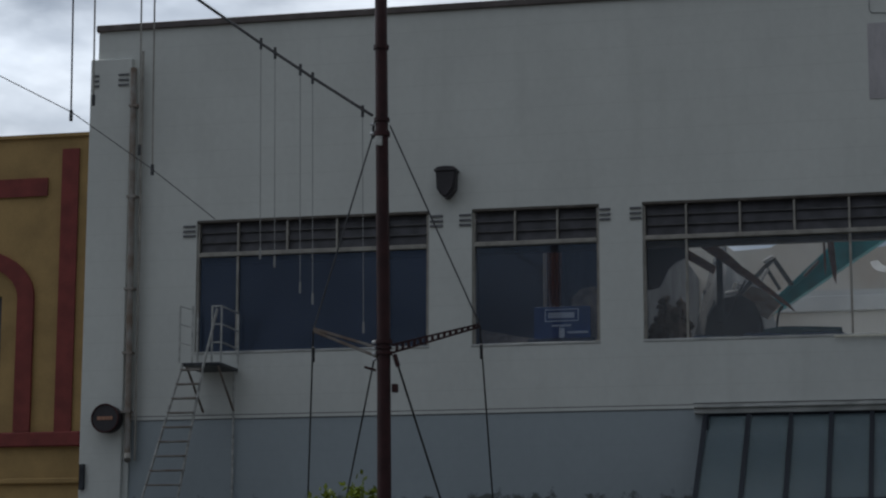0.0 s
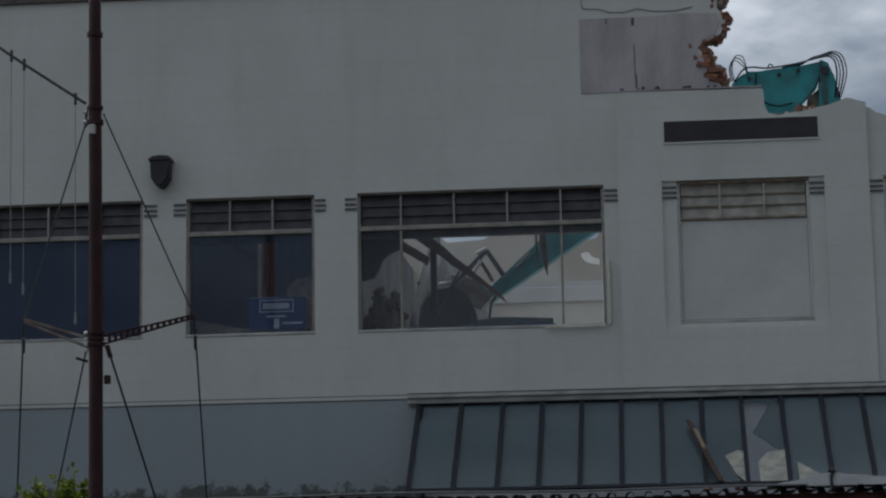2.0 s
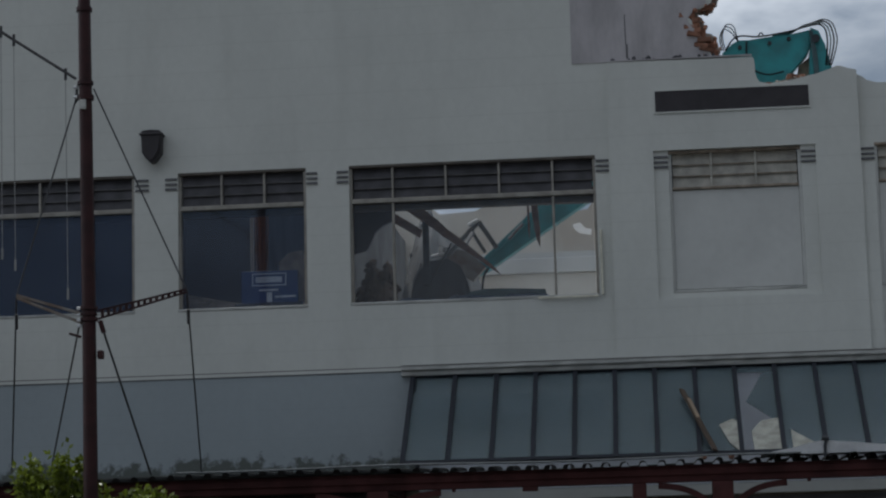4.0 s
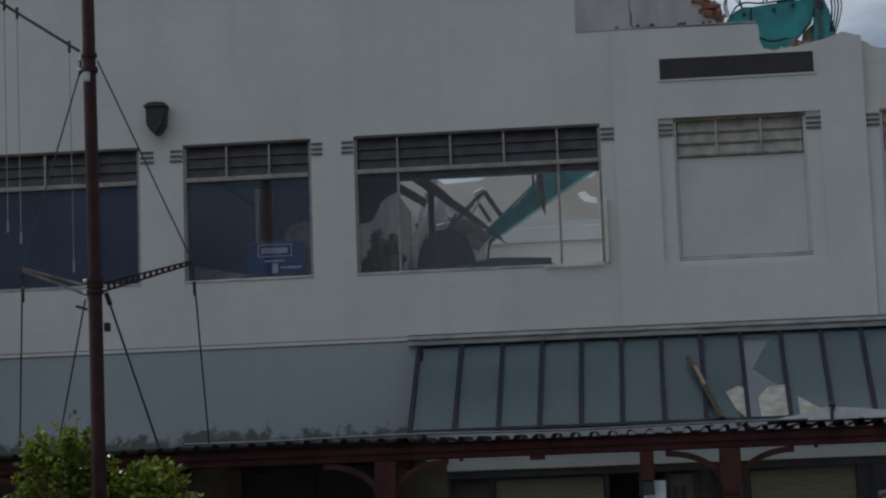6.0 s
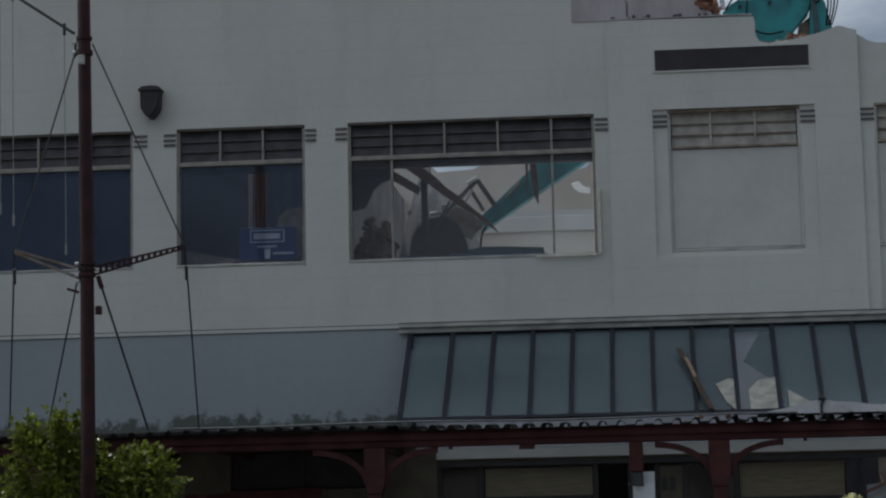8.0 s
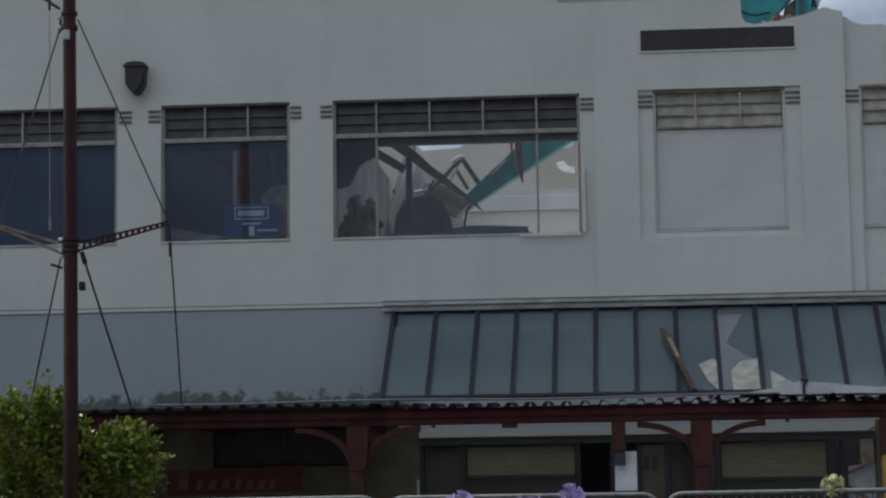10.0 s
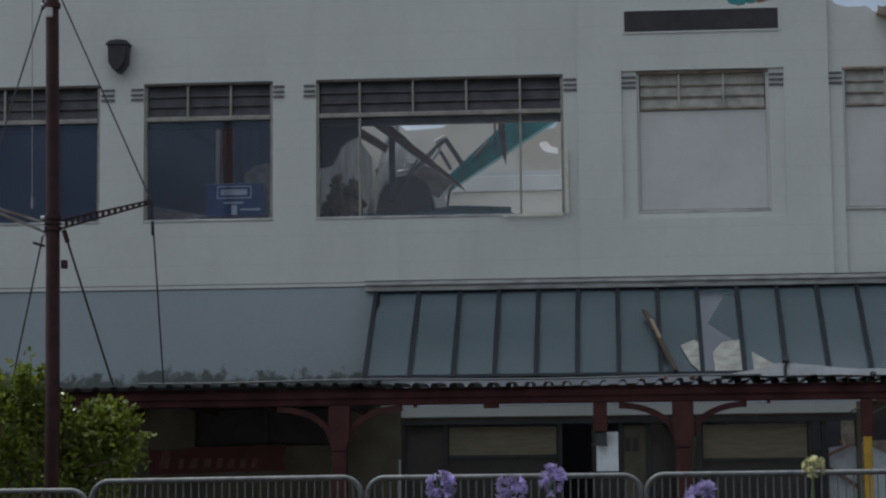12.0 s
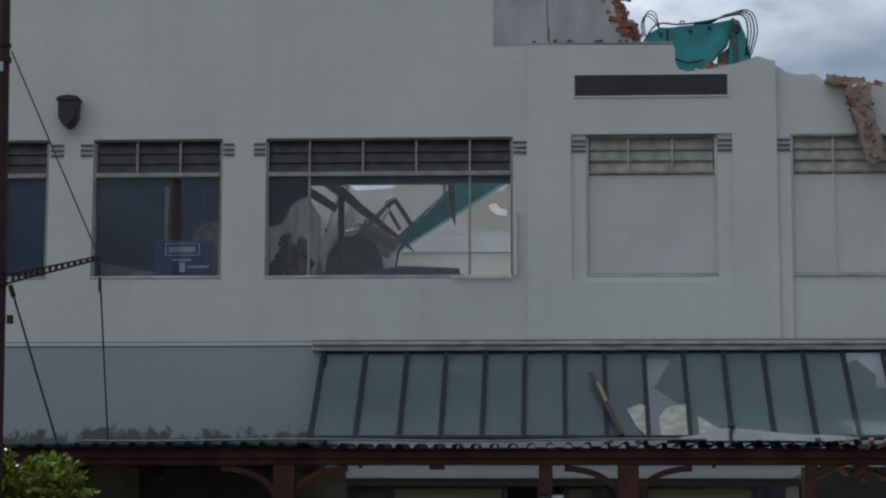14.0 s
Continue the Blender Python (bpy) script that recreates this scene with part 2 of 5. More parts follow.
M_BLUE = material("blue_sign_panel", (0.022, 0.075, 0.25), 0.5, vary=0.3, scale=3)
M_LETTER = material("pale_lettering", (0.82, 0.86, 0.9), 0.6, vary=0.2, scale=6)
M_DULLTEAL = material("dull_teal_panel", (0.07, 0.13, 0.145), 0.6, vary=0.4, scale=3)
M_GLINT = material("white_glint_steel", (0.9, 0.9, 0.9), 0.25, 0.0, vary=0.15, scale=9)
M_TEAL = material("teal_machine_paint", (0.05, 0.36, 0.39), 0.5, vary=0.3, scale=3.5, second=(0.05, 0.25, 0.27))
M_HOSE = material("black_rubber_hose", (0.03, 0.032, 0.035), 0.85, spec=0.15)
M_OXIDE = material("oxide_red_paint", (0.082, 0.028, 0.026), 0.65, vary=0.4, scale=4, bump=0.2, spec=0.2)
M_FASCIA = material("dark_fascia_paint", (0.075, 0.026, 0.025), 0.7, vary=0.45, scale=3, bump=0.2, spec=0.15)
M_MAST = material("dark_oxide_mast_paint", (0.054, 0.018, 0.018), 0.48, vary=0.4, scale=5, bump=0.1, spec=0.3)
M_GALV = material("galvanised_steel", (0.21, 0.22, 0.22), 0.55, 0.4, vary=0.35, scale=12)
M_ROOF = material("grey_roof_sheet", (0.06, 0.062, 0.062), 0.7, 0.1, vary=0.5, scale=3, bump=0.3)
M_CREAM_SUNLIT = material("cream_paint_sunlit", (0.82, 0.79, 0.66), 0.6, vary=0.2, scale=6)
M_FLASH = material("dull_silver_flashing", (0.15, 0.165, 0.175), 0.75, 0.1, vary=0.3, scale=5)
M_BAR = material("black_glazing_bar", (0.022, 0.026, 0.036), 0.6, spec=0.25)
M_SUNLIT_BITS = material("cream_sunlit_bits", (0.50, 0.49, 0.42), 0.8, vary=0.35, scale=6)
M_PIPE = material("weathered_pipe_paint", (0.36, 0.34, 0.31), 0.7, vary=0.45, scale=4, second=(0.22, 0.16, 0.12))
M_SHEET = material("white_roof_sheet", (0.72, 0.73, 0.74), 0.5, vary=0.2, scale=4)
M_YELLOW = material("ochre_wall_paint", (0.50, 0.325, 0.125), 0.8, vary=0.25, scale=1.5, bump=0.25)
M_RED = material("red_band_paint", (0.27, 0.052, 0.042), 0.75, vary=0.3, scale=2.5)
M_WHITEWASH = material("white_shop_wall", (0.74, 0.76, 0.82), 0.8, vary=0.12, scale=1.2, bump=0.08, fine=9, grain=0.1)
M_BROWNWALL = material("shop_brown_wall", (0.19, 0.165, 0.12), 0.85, vary=0.35, scale=2)
M_BLIND = material("olive_blind", (0.30, 0.26, 0.18), 0.85, vary=0.2, scale=3, stretch=(1, 1, 8))
M_SHOPDARK = material("dark_shop_frame", (0.055, 0.05, 0.048), 0.5, vary=0.4)
M_REDSIGN = material("faded_red_sign", (0.15, 0.03, 0.027), 0.6, vary=0.4, scale=3)
M_FADED = material("faded_pink_letter", (0.26, 0.12, 0.10), 0.7, vary=0.4, scale=5)
M_DROP = material("grey_drop_cord", (0.34, 0.34, 0.33), 0.6)
M_CABLE = material("dark_cable", (0.05, 0.05, 0.053), 0.5)
M_ASPHALT = material("worn_asphalt", (0.085, 0.084, 0.082), 0.9, vary=0.3, scale=1.2, bump=0.5, fine=60)
M_PAVE = material("concrete_paving", (0.24, 0.235, 0.22), 0.9, vary=0.25, scale=1.5, bump=0.3)
M_SOIL = material("bark_soil", (0.07, 0.05, 0.035), 0.95, vary=0.5, scale=5, bump=0.8)
M_YPOST = material("yellow_post_paint", (0.55, 0.33, 0.03), 0.6, vary=0.3, scale=4)
M_STEM = material("green_stem", (0.10, 0.17, 0.05), 0.6)
M_BARK = material("brown_bark", (0.12, 0.085, 0.06), 0.9, vary=0.4, scale=8, bump=0.6)


def leaf_material(name, color, rough, through):
    m = material(name, color, rough, vary=0.5, scale=3.0, bump=0.0)
    n, l = m.node_tree.nodes, m.node_tree.links
    b = n["Principled BSDF"]
    src = b.inputs["Base Color"].links[0].from_socket
    geo = n.new("ShaderNodeNewGeometry")
    mr = n.new("ShaderNodeMapRange")
    mr.inputs["To Min"].default_value, mr.inputs["To Max"].default_value = 0.55, 1.5
    hsv = n.new("ShaderNodeHueSaturation")
    l.new(geo.outputs["Random Per Island"], mr.inputs["Value"])
    l.new(mr.outputs["Result"], hsv.inputs["Value"])
    l.new(src, hsv.inputs["Color"])
    l.new(hsv.outputs["Color"], b.inputs["Base Color"])
    tr = n.new("ShaderNodeBsdfTranslucent")
    l.new(hsv.outputs["Color"], tr.inputs["Color"])
    mx = n.new("ShaderNodeMixShader")
    mx.inputs["Fac"].default_value = through
    out = n["Material Output"]
    l.new(b.outputs["BSDF"], mx.inputs[1])
    l.new(tr.outputs["BSDF"], mx.inputs[2])
    l.new(mx.outputs["Shader"], out.inputs["Surface"])
    return m


M_LEAF = leaf_material("leaf", (0.21, 0.265, 0.032), 0.28, 0.5)
M_PURPLE = leaf_material("lilac_petal", (0.64, 0.55, 0.90), 0.6, 0.5)
M_CREAM_PETAL = leaf_material("cream_petal", (0.78, 0.76, 0.46), 0.6, 0.45)


# ---------------------------------------------------------------- mesh tools
def place_of(ob):
    m = Matrix.Identity(4)
    while ob is not None:
        m = ob.matrix_basis @ m
        ob = ob.parent
    return m


def part(name, bm, mat, parent=None, label="", smooth=False):
    """Links a bmesh, modelled in world places, as one mesh object under a thing or a part."""
    if parent is not None:
        bm.transform(place_of(parent).inverted())
    me = bpy.data.meshes.new(name)
    bmesh.ops.recalc_face_normals(bm, faces=bm.faces)
    bm.to_mesh(me)
    bm.free()
    if smooth:
        for p in me.polygons:
            p.use_smooth = True
    me.materials.append(mat)
    ob = new(name, me)
    ob.parent = parent
    return tagged(ob, label)


def thing(name, at, label, category, group="", kind=""):
    ob = new(name)
    ob.empty_display_size = 0.1
    ob.matrix_basis = Matrix.Translation(at)
    return tagged(ob, label, category, group, kind)


def box(bm, x0, x1, y0, y1, z0, z1, bevel=0.0):
    v = [bm.verts.new((x, y, z)) for x in (x0, x1) for y in (y0, y1) for z in (z0, z1)]
    fs = [bm.faces.new([v[i] for i in q]) for q in ((0, 1, 3, 2), (4, 6, 7, 5), (0, 4, 5, 1), (2, 3, 7, 6), (0, 2, 6, 4), (1, 5, 7, 3))]
    if bevel:
        es = list({e for f in fs for e in f.edges})
        bmesh.ops.bevel(bm, geom=es, offset=bevel, segments=1, affect="EDGES", profile=0.5)
    return bm


def boxed(*a, bevel=0.0):
    return box(bmesh.new(), *a, bevel=bevel)


def prism(bm, pts, y0, y1):
    """A plate cut to the outline pts (x, z), from y0 to y1."""
    a = [bm.verts.new((x, y0, z)) for x, z in pts]
    b = [bm.verts.new((x, y1, z)) for x, z in pts]
    bm.faces.new(a)
    bm.faces.new(b[::-1])
    for i in range(len(pts)):
        j = (i + 1) % len(pts)
        bm.faces.new((a[i], b[i], b[j], a[j]))
    return bm


def ragged(pts, step, amount, rng):
    """Breaks a line of (x, z) points into a jagged one."""
    out = [pts[0]]
    for (x0, z0), (x1, z1) in zip(pts, pts[1:]):
        n = max(1, int(math.hypot(x1 - x0, z1 - z0) / step))
        for i in range(1, n + 1):
            k = i / n
            j = 0 if i == n else amount
            out.append((x0 + (x1 - x0) * k + rng.uniform(-j, j), z0 + (z1 - z0) * k + rng.uniform(-j, j)))
    return out


def grid_wall(bm, x0, x1, z0, z1, y0, y1, holes):
    """A wall plate with rectangular openings (x0, x1, z0, z1) that go right through."""
    xs = sorted({x0, x1, *[h[i] for h in holes for i in (0, 1) if x0 < h[i] < x1]})
    zs = sorted({z0, z1, *[h[i] for h in holes for i in (2, 3) if z0 < h[i] < z1]})
    made = {}

    def vert(x, y, z):
        if (x, y, z) not in made:
            made[x, y, z] = bm.verts.new((x, y, z))
        return made[x, y, z]

    def solid(i, j):
        if not (0 <= i < len(xs) - 1 and 0 <= j < len(zs) - 1):
            return False
        cx, cz = (xs[i] + xs[i + 1]) / 2, (zs[j] + zs[j + 1]) / 2
        return not any(h[0] < cx < h[1] and h[2] < cz < h[3] for h in holes)

    for i in range(len(xs) - 1):
        for j in range(len(zs) - 1):
            if not solid(i, j):
                continue
            a, b, c, d = xs[i], xs[i + 1], zs[j], zs[j + 1]
            bm.faces.new([vert(a, y0, c), vert(b, y0, c), vert(b, y0, d), vert(a, y0, d)])
            bm.faces.new([vert(a, y1, d), vert(b, y1, d), vert(b, y1, c), vert(a, y1, c)])
            for di, dj, q in ((-1, 0, ((a, c), (a, d))), (1, 0, ((b, d), (b, c))), (0, -1, ((b, c), (a, c))), (0, 1, ((a, d), (b, d)))):
                if not solid(i + di, j + dj):
                    (p, r), (s, t) = q
                    bm.faces.new([vert(p, y0, r), vert(s, y0, t), vert(s, y1, t), vert(p, y1, r)])
    return bm


def tube(bm, pts, radius, sides=8, taper=None):
    """A round bar along points; taper: the radius at its end."""
    pts = [Vector(p) for p in pts]
    rings = []
    up = Vector((0.3, 0.9, 0.2)).normalized()
    for i, p in enumerate(pts):
        d = (pts[min(i + 1, len(pts) - 1)] - pts[max(i - 1, 0)]).normalized()
        s = d.cross(up)
        if s.length < 0.05:
            s = d.cross(Vector((1, 0, 0)))
        s.normalize()
        t = d.cross(s)
        r = radius if taper is None else radius + (taper - radius) * i / (len(pts) - 1)
        rings.append([bm.verts.new(p + (s * math.cos(a) + t * math.sin(a)) * r) for a in (2 * math.pi * k / sides for k in range(sides))])
    for r0, r1 in zip(rings, rings[1:]):
        for k in range(sides):
            bm.faces.new((r0[k], r0[(k + 1) % sides], r1[(k + 1) % sides], r1[k]))
    bm.faces.new(rings[0][::-1])
    bm.faces.new(rings[-1])
    return bm


def bar(pts, radius, sides=8, taper=None):
    return tube(bmesh.new(), pts, radius, sides, taper)


def beam(bm, a, b, w, h, up=(0, 0, 1)):
    """A squared timber from a to b, w across and h deep."""
    a, b = Vector(a), Vector(b)
    d = (b - a).normalized()
    s = d.cross(Vector(up))
    if s.length < 0.02:
        s = d.cross(Vector((0, 1, 0)))
    s.normalize()
    u = s.cross(d)
    v = [bm.verts.new(p + s * i * w / 2 + u * j * h / 2) for p in (a, b) for i, j in ((-1, -1), (1, -1), (1, 1), (-1, 1))]
    for q in ((0, 1, 2, 3), (7, 6, 5, 4), (0, 4, 5, 1), (1, 5, 6, 2), (2, 6, 7, 3), (3, 7, 4, 0)):
        bm.faces.new([v[i] for i in q])
    return bm


def lump(bm, at, size, rng, stretch=(1, 1, 1)):
    """A broken piece: a rough faceted stone."""
    geo = bmesh.ops.create_icosphere(bm, subdivisions=1, radius=size)
    turn = Euler((rng.uniform(0, 6), rng.uniform(0, 6), rng.uniform(0, 6))).to_matrix()
    for v in geo["verts"]:
        p = Vector((v.co.x * stretch[0], v.co.y * stretch[1], v.co.z * stretch[2])) * rng.uniform(0.65, 1.2)
        v.co = turn @ p + Vector(at)
    return bm

# ---------------------------------------------------------------- ground
tagged(part("ground", boxed(-900, 900, -900, 900, -0.5, -0.12), M_ASPHALT), "grey asphalt ground reaching the horizon", "ground", kind="structure")
tagged(part("pavement", boxed(-40, 40, -7.9, 14, -0.119, 0.0, bevel=0.02), M_PAVE), "grey concrete pavement before the shops", "pavement", kind="structure")
tagged(part("kerb", boxed(-40, 40, -8.1, -7.9, -0.119, 0.02, bevel=0.02), M_PAVE), "pale concrete kerb along the pavement", "kerb", kind="structure")
tagged(part("bounce_pavement", boxed(-60, 60, -60, -29.5, -0.119, 0.0, bevel=0.02), M_PAVE), "unseen concrete slab added across the street to bounce light", "pavement", kind="structure")
tagged(part("median_bed", boxed(-40, 40, -23.5, -16.8, -0.119, 0.30, bevel=0.03), M_SOIL), "raised planted median bed of dark soil", "median", kind="structure")

# ---------------------------------------------------------------- front wall
rng = random.Random(4)
W1, W2, W3, W5 = (-12.39, -8.32), (-7.59, -5.46), (-4.75, -0.73), (3.73, 7.75)
SILL, HEAD = 5.89, 8.185
TOP_A = 9.70
shop_holes = [(-6.72, -4.42, 2.24, 2.86), (-3.39, 3.79, 0.0, 2.62), (3.86, 8.4, 0.0, 2.85)]
wall_front = tagged(new("wall_front"), "white painted concrete front wall, half demolished", "wall", kind="structure")
holes = [(*W1, SILL, HEAD), (*W2, SILL, HEAD), (*W3, SILL, HEAD)]
part("wall_upper", grid_wall(bmesh.new(), -14.27, 1.42, 4.84, TOP_A, 0.0, 0.32, holes + [(0.45, 2.56, SILL, HEAD)]), M_WALL, wall_front)
part("wall_upper", grid_wall(bmesh.new(), 1.42, 9.0, 4.84, 8.9, 0.0, 0.32, [(0.45, 2.56, SILL, HEAD), (*W5, SILL, HEAD)]), M_WALL, wall_front)
part("wall_behind_glass", grid_wall(bmesh.new(), -3.72, 9.0, 2.84, 4.84, -0.02, 0.32, [(3.86, 8.4, 0.0, 2.85)]), M_WHITEWASH, wall_front, "pale painted wall behind the skylight")
part("wall_lower", grid_wall(bmesh.new(), -14.27, -3.72, 2.84, 4.84, -0.02, 0.32, [(-6.72, -4.42, 2.24, 2.86)]), M_LOWER, wall_front, "pale blue-grey lower wall with dark mould")
part("wall_shop", grid_wall(bmesh.new(), -14.27, 9.0, 0.0, 2.84, -0.02, 0.32, shop_holes), M_BROWNWALL, wall_front, "brown shop wall under the canopy")
# high parapet with the broken end
edge = ragged([(1.42, 9.70), (1.34, 9.85), (1.22, 10.05), (1.02, 10.40), (1.00, 10.52), (1.27, 10.56), (1.36, 10.72), (1.40, 10.92), (1.30, 11.02), (1.20, 11.08),
               (1.20, 11.22), (1.33, 11.30), (1.30, 11.48), (1.22, 11.62)], 0.07, 0.025, rng)
def bared(z):
    """How far the render has come off the bricks at that height."""
    return 0.0 if z > 11.05 else 0.07 if z > 10.56 else 0.15


part("parapet", prism(bmesh.new(), [(-14.27, 9.70)] + [(x - bared(z), z) for x, z in edge] + [(-14.27, 11.62)], 0.0, 0.32), M_WALL, wall_front)
# torn top of the wall over the low part
low = ragged([(1.42, 9.22), (1.75, 9.26), (2.1, 9.20), (2.6, 9.30), (3.2, 9.40), (3.51, 9.33), (3.77, 9.19), (4.13, 9.18), (4.30, 9.06), (4.7, 8.98), (5.3, 9.0), (6.4, 9.05), (7.6, 8.95), (9.0, 9.05)], 0.09, 0.02, rng)
part("torn_wall_top", prism(bmesh.new(), [(1.42, 8.9)] + low + [(9.0, 8.9)], 0.0, 0.32), M_WALL, wall_front)
part("coping", boxed(-14.31, 0.35, -0.05, 0.38, 11.62, 11.74, bevel=0.012), M_COPING, wall_front, "dark brown metal parapet flashing")
# bare concrete where a tower stood
patch_edge = ragged([(1.38, 9.71), (1.20, 9.98), (1.0, 10.38), (1.22, 10.62), (1.3, 10.82), (1.26, 10.97)], 0.08, 0.025, rng)
patch_edge = [(x - bared(z), z) for x, z in patch_edge]
part("bare_patch", prism(bmesh.new(), [(-1.05, 9.71)] + patch_edge + [(0.6, 11.0), (0.1, 10.965), (-1.05, 10.965)], -0.012, 0.0), M_CONC, wall_front, "bare grey concrete patch with rain streaks")
for x0, z0, x1, z1 in ((-0.16, 9.76, -0.13, 10.0), (-0.17, 10.0, -0.155, 10.5), (-0.2, 10.82, -0.15, 10.95), (-0.62, 10.86, -0.6, 10.95)):
    part("crack", boxed(x0, x1, -0.016, -0.0125, z0, z1), M_STRIPE, wall_front)
crack = [(-1.0, 11.55), (-1.01, 11.2), (-0.98, 11.14), (-0.7, 11.12), (-0.55, 11.06), (-0.3, 11.05), (-0.1, 11.11), (0.15, 11.05), (0.5, 11.04), (0.8, 11.1)]
bm = bmesh.new()
for (ax, az), (bx, bz) in zip(crack, crack[1:]):
    beam(bm, (ax, -0.001, az), (bx, -0.001, bz), 0.008, 0.022, up=(0, 1, 0))
part("crack", bm, M_STRIPE, wall_front, "jagged dark crack in the render")
bm = bmesh.new()
for i in range(16):
    lump(bm, (-0.42 + rng.random() * 1.7, -0.02, 9.72 + rng.random() * 0.03), rng.uniform(0.02, 0.05), rng)
part("ledge_debris", bm, M_RUBBLE, wall_front)

# left pilaster
part("pilaster", boxed(-14.36, -13.60, -0.12, 0.3, 0.0, 11.10, bevel=0.015), M_WALL, wall_front)
part("pilaster_step", boxed(-14.30, -13.50, -0.06, -0.001, 0.0, 10.95), M_WALL, wall_front)
# bay that stands proud, with its torn corner
part("bay", grid_wall(bmesh.new(), -0.49, 3.51, 4.846, 9.15, -0.10, -0.002, [(0.21, 2.80, 5.79, 8.19)]), M_WALL, wall_front)
bay_top = ragged([(1.88, 9.66), (1.90, 9.40), (1.96, 9.25)], 0.06, 0.012, rng) + ragged([(2.12, 9.205), (2.45, 9.25), (2.76, 9.32), (2.95, 9.36), (3.10, 9.41), (3.20, 9.455), (3.36, 9.41), (3.51, 9.375)], 0.08, 0.012, rng)
part("bay_top", prism(bmesh.new(), [(-0.49, 9.15), (-0.49, 9.69)] + bay_top + [(3.51, 9.15)], -0.10, -0.002), M_WALL, wall_front)
part("bay_ledge", boxed(-0.50, 1.86, -0.11, -0.013, 9.692, 9.71), M_CONC, wall_front)
for x0, x1 in ((0.21, 0.45), (2.56, 2.80)):
    part("pier", boxed(x0, x1, -0.06, -0.001, 5.79, 8.19), M_WALL, wall_front)
part("bay_apron", boxed(0.45, 2.56, -0.06, -0.001, 5.79, 5.87), M_WALL, wall_front)
part("pier", boxed(3.512, 3.73, -0.05, -0.001, 4.846, 8.19), M_WALL, wall_front)
# string course
part("string_course", boxed(-13.58, -3.95, -0.032, -0.021, 4.785, 4.838), M_WALL, wall_front)
part("groove_shadow_line", boxed(-13.58, -3.95, -0.028, -0.0005, 4.839, 4.853), M_SLATLINE, wall_front, "thin dark strip for groove and shadow lines")
part("groove_shadow_line", boxed(-13.58, -3.95, -0.029, -0.0205, 4.772, 4.784), M_SLATLINE, wall_front, "thin dark strip for groove and shadow lines")
part("groove_shadow_line", boxed(-3.95, 9.0, -0.163, -0.0205, 4.846, 4.857), M_SLATLINE, wall_front, "thin dark strip for groove and shadow lines")
part("string_course", boxed(-3.95, 9.0, -0.16, -0.021, 4.775, 4.845, bevel=0.012), M_TRIM, wall_front)
part("string_course", boxed(-3.95, 9.0, -0.11, -0.021, 4.69, 4.772, bevel=0.01), M_TRIM, wall_front)
# triple stripes beside the windows
for x0, x1, y in ((-12.63, -12.41, 0), (-8.30, -8.08, 0), (-7.80, -7.60, 0), (-5.45, -5.27, 0), (-4.95, -4.76, 0), (-0.72, -0.51, 0), (0.215, 0.445, -0.06), (2.565, 2.795, -0.06), (3.515, 3.725, -0.05)):
    for z in (8.085, 8.0, 7.92):
        part("stripe", boxed(x0, x1, y - 0.02, y - 0.001, z - 0.018, z + 0.018), M_STRIPE, wall_front)
for x0, x1 in ((-14.31, -14.2), (-13.84, -13.65)):
    for z in (10.80, 10.71, 10.62):
        part("stripe", boxed(x0, x1, -0.14, -0.121, z - 0.016, z + 0.016), M_STRIPE, wall_front)

# exposed brick at the torn edges: each brick its own piece
def brick_mesh(seed):
    r = random.Random(seed)
    bm = bmesh.new()
    box(bm, -0.115, 0.115, -0.055, 0.055, -0.038, 0.038, bevel=0.008)
    for v in bm.verts:
        v.co += Vector((r.uniform(-1, 1), r.uniform(-1, 1), r.uniform(-1, 1))) * 0.009
    me = bpy.data.meshes.new("brick")
    bm.to_mesh(me)
    bm.free()
    me.materials.append(M_BRICK)
    return me


BRICKS = [brick_mesh(i) for i in range(5)]


def brick(parent, x, y, z, ry=0.0, rz=0.0, rx=0.0):
    ob = new("brick", BRICKS[rng.randrange(5)])
    ob.parent = parent
    ob.matrix_basis = place_of(parent).inverted() @ pose(x, y, z, rx, ry, rz)
    return ob


inner = [(x - bared(z) - 0.01, z) for x, z in edge if 9.7 < z < 11.1]
outer = ragged([(x - 0.03, z) for x, z in edge if 9.7 < z < 11.1], 0.05, 0.02, rng)
part("brick_core", prism(bmesh.new(), outer + inner[::-1], 0.03, 0.30), M_BRICK, wall_front, "orange brickwork bared at the torn edge")
for course in range(16):
    z = 9.76 + 0.083 * course
    x = min(edge, key=lambda p: abs(p[1] - z))[0]
    if z > 10.5 and course % 2:
        continue
    at = x - 0.14 + rng.uniform(-0.06, 0.02)
    while at > x - bared(z) - 0.06:
        brick(wall_front, at + rng.uniform(-0.05, 0.03), 0.045 + rng.uniform(-0.04, 0.03), z + rng.uniform(-0.02, 0.02), rng.uniform(-16, 16), rng.uniform(-22, 22), rng.uniform(-14, 14))
        brick(wall_front, at + rng.uniform(-0.03, 0.03), 0.18, z, rng.uniform(-6, 6), 90 + rng.uniform(-12, 12))
        at -= 0.235
bm = bmesh.new()
for k in range(26):
    lump(bm, (1.27 + rng.uniform(-0.1, 0.1), rng.uniform(0.0, 0.28), 11.22 + rng.uniform(-0.16, 0.26)), rng.uniform(0.04, 0.09), rng)
part("grey_clump", bm, M_MORTAR, wall_front, "grey clump of mortar at the torn top")
for (x, z) in low:
    if 1.9 < x < 2.7 and rng.random() < 0.7 or x > 4.25 and rng.random() < 0.9:
        brick(wall_front, x, rng.uniform(0.0, 0.28), z + rng.uniform(-0.02, 0.03), rng.uniform(-20, 20), rng.uniform(-50, 50))
bm = bmesh.new()
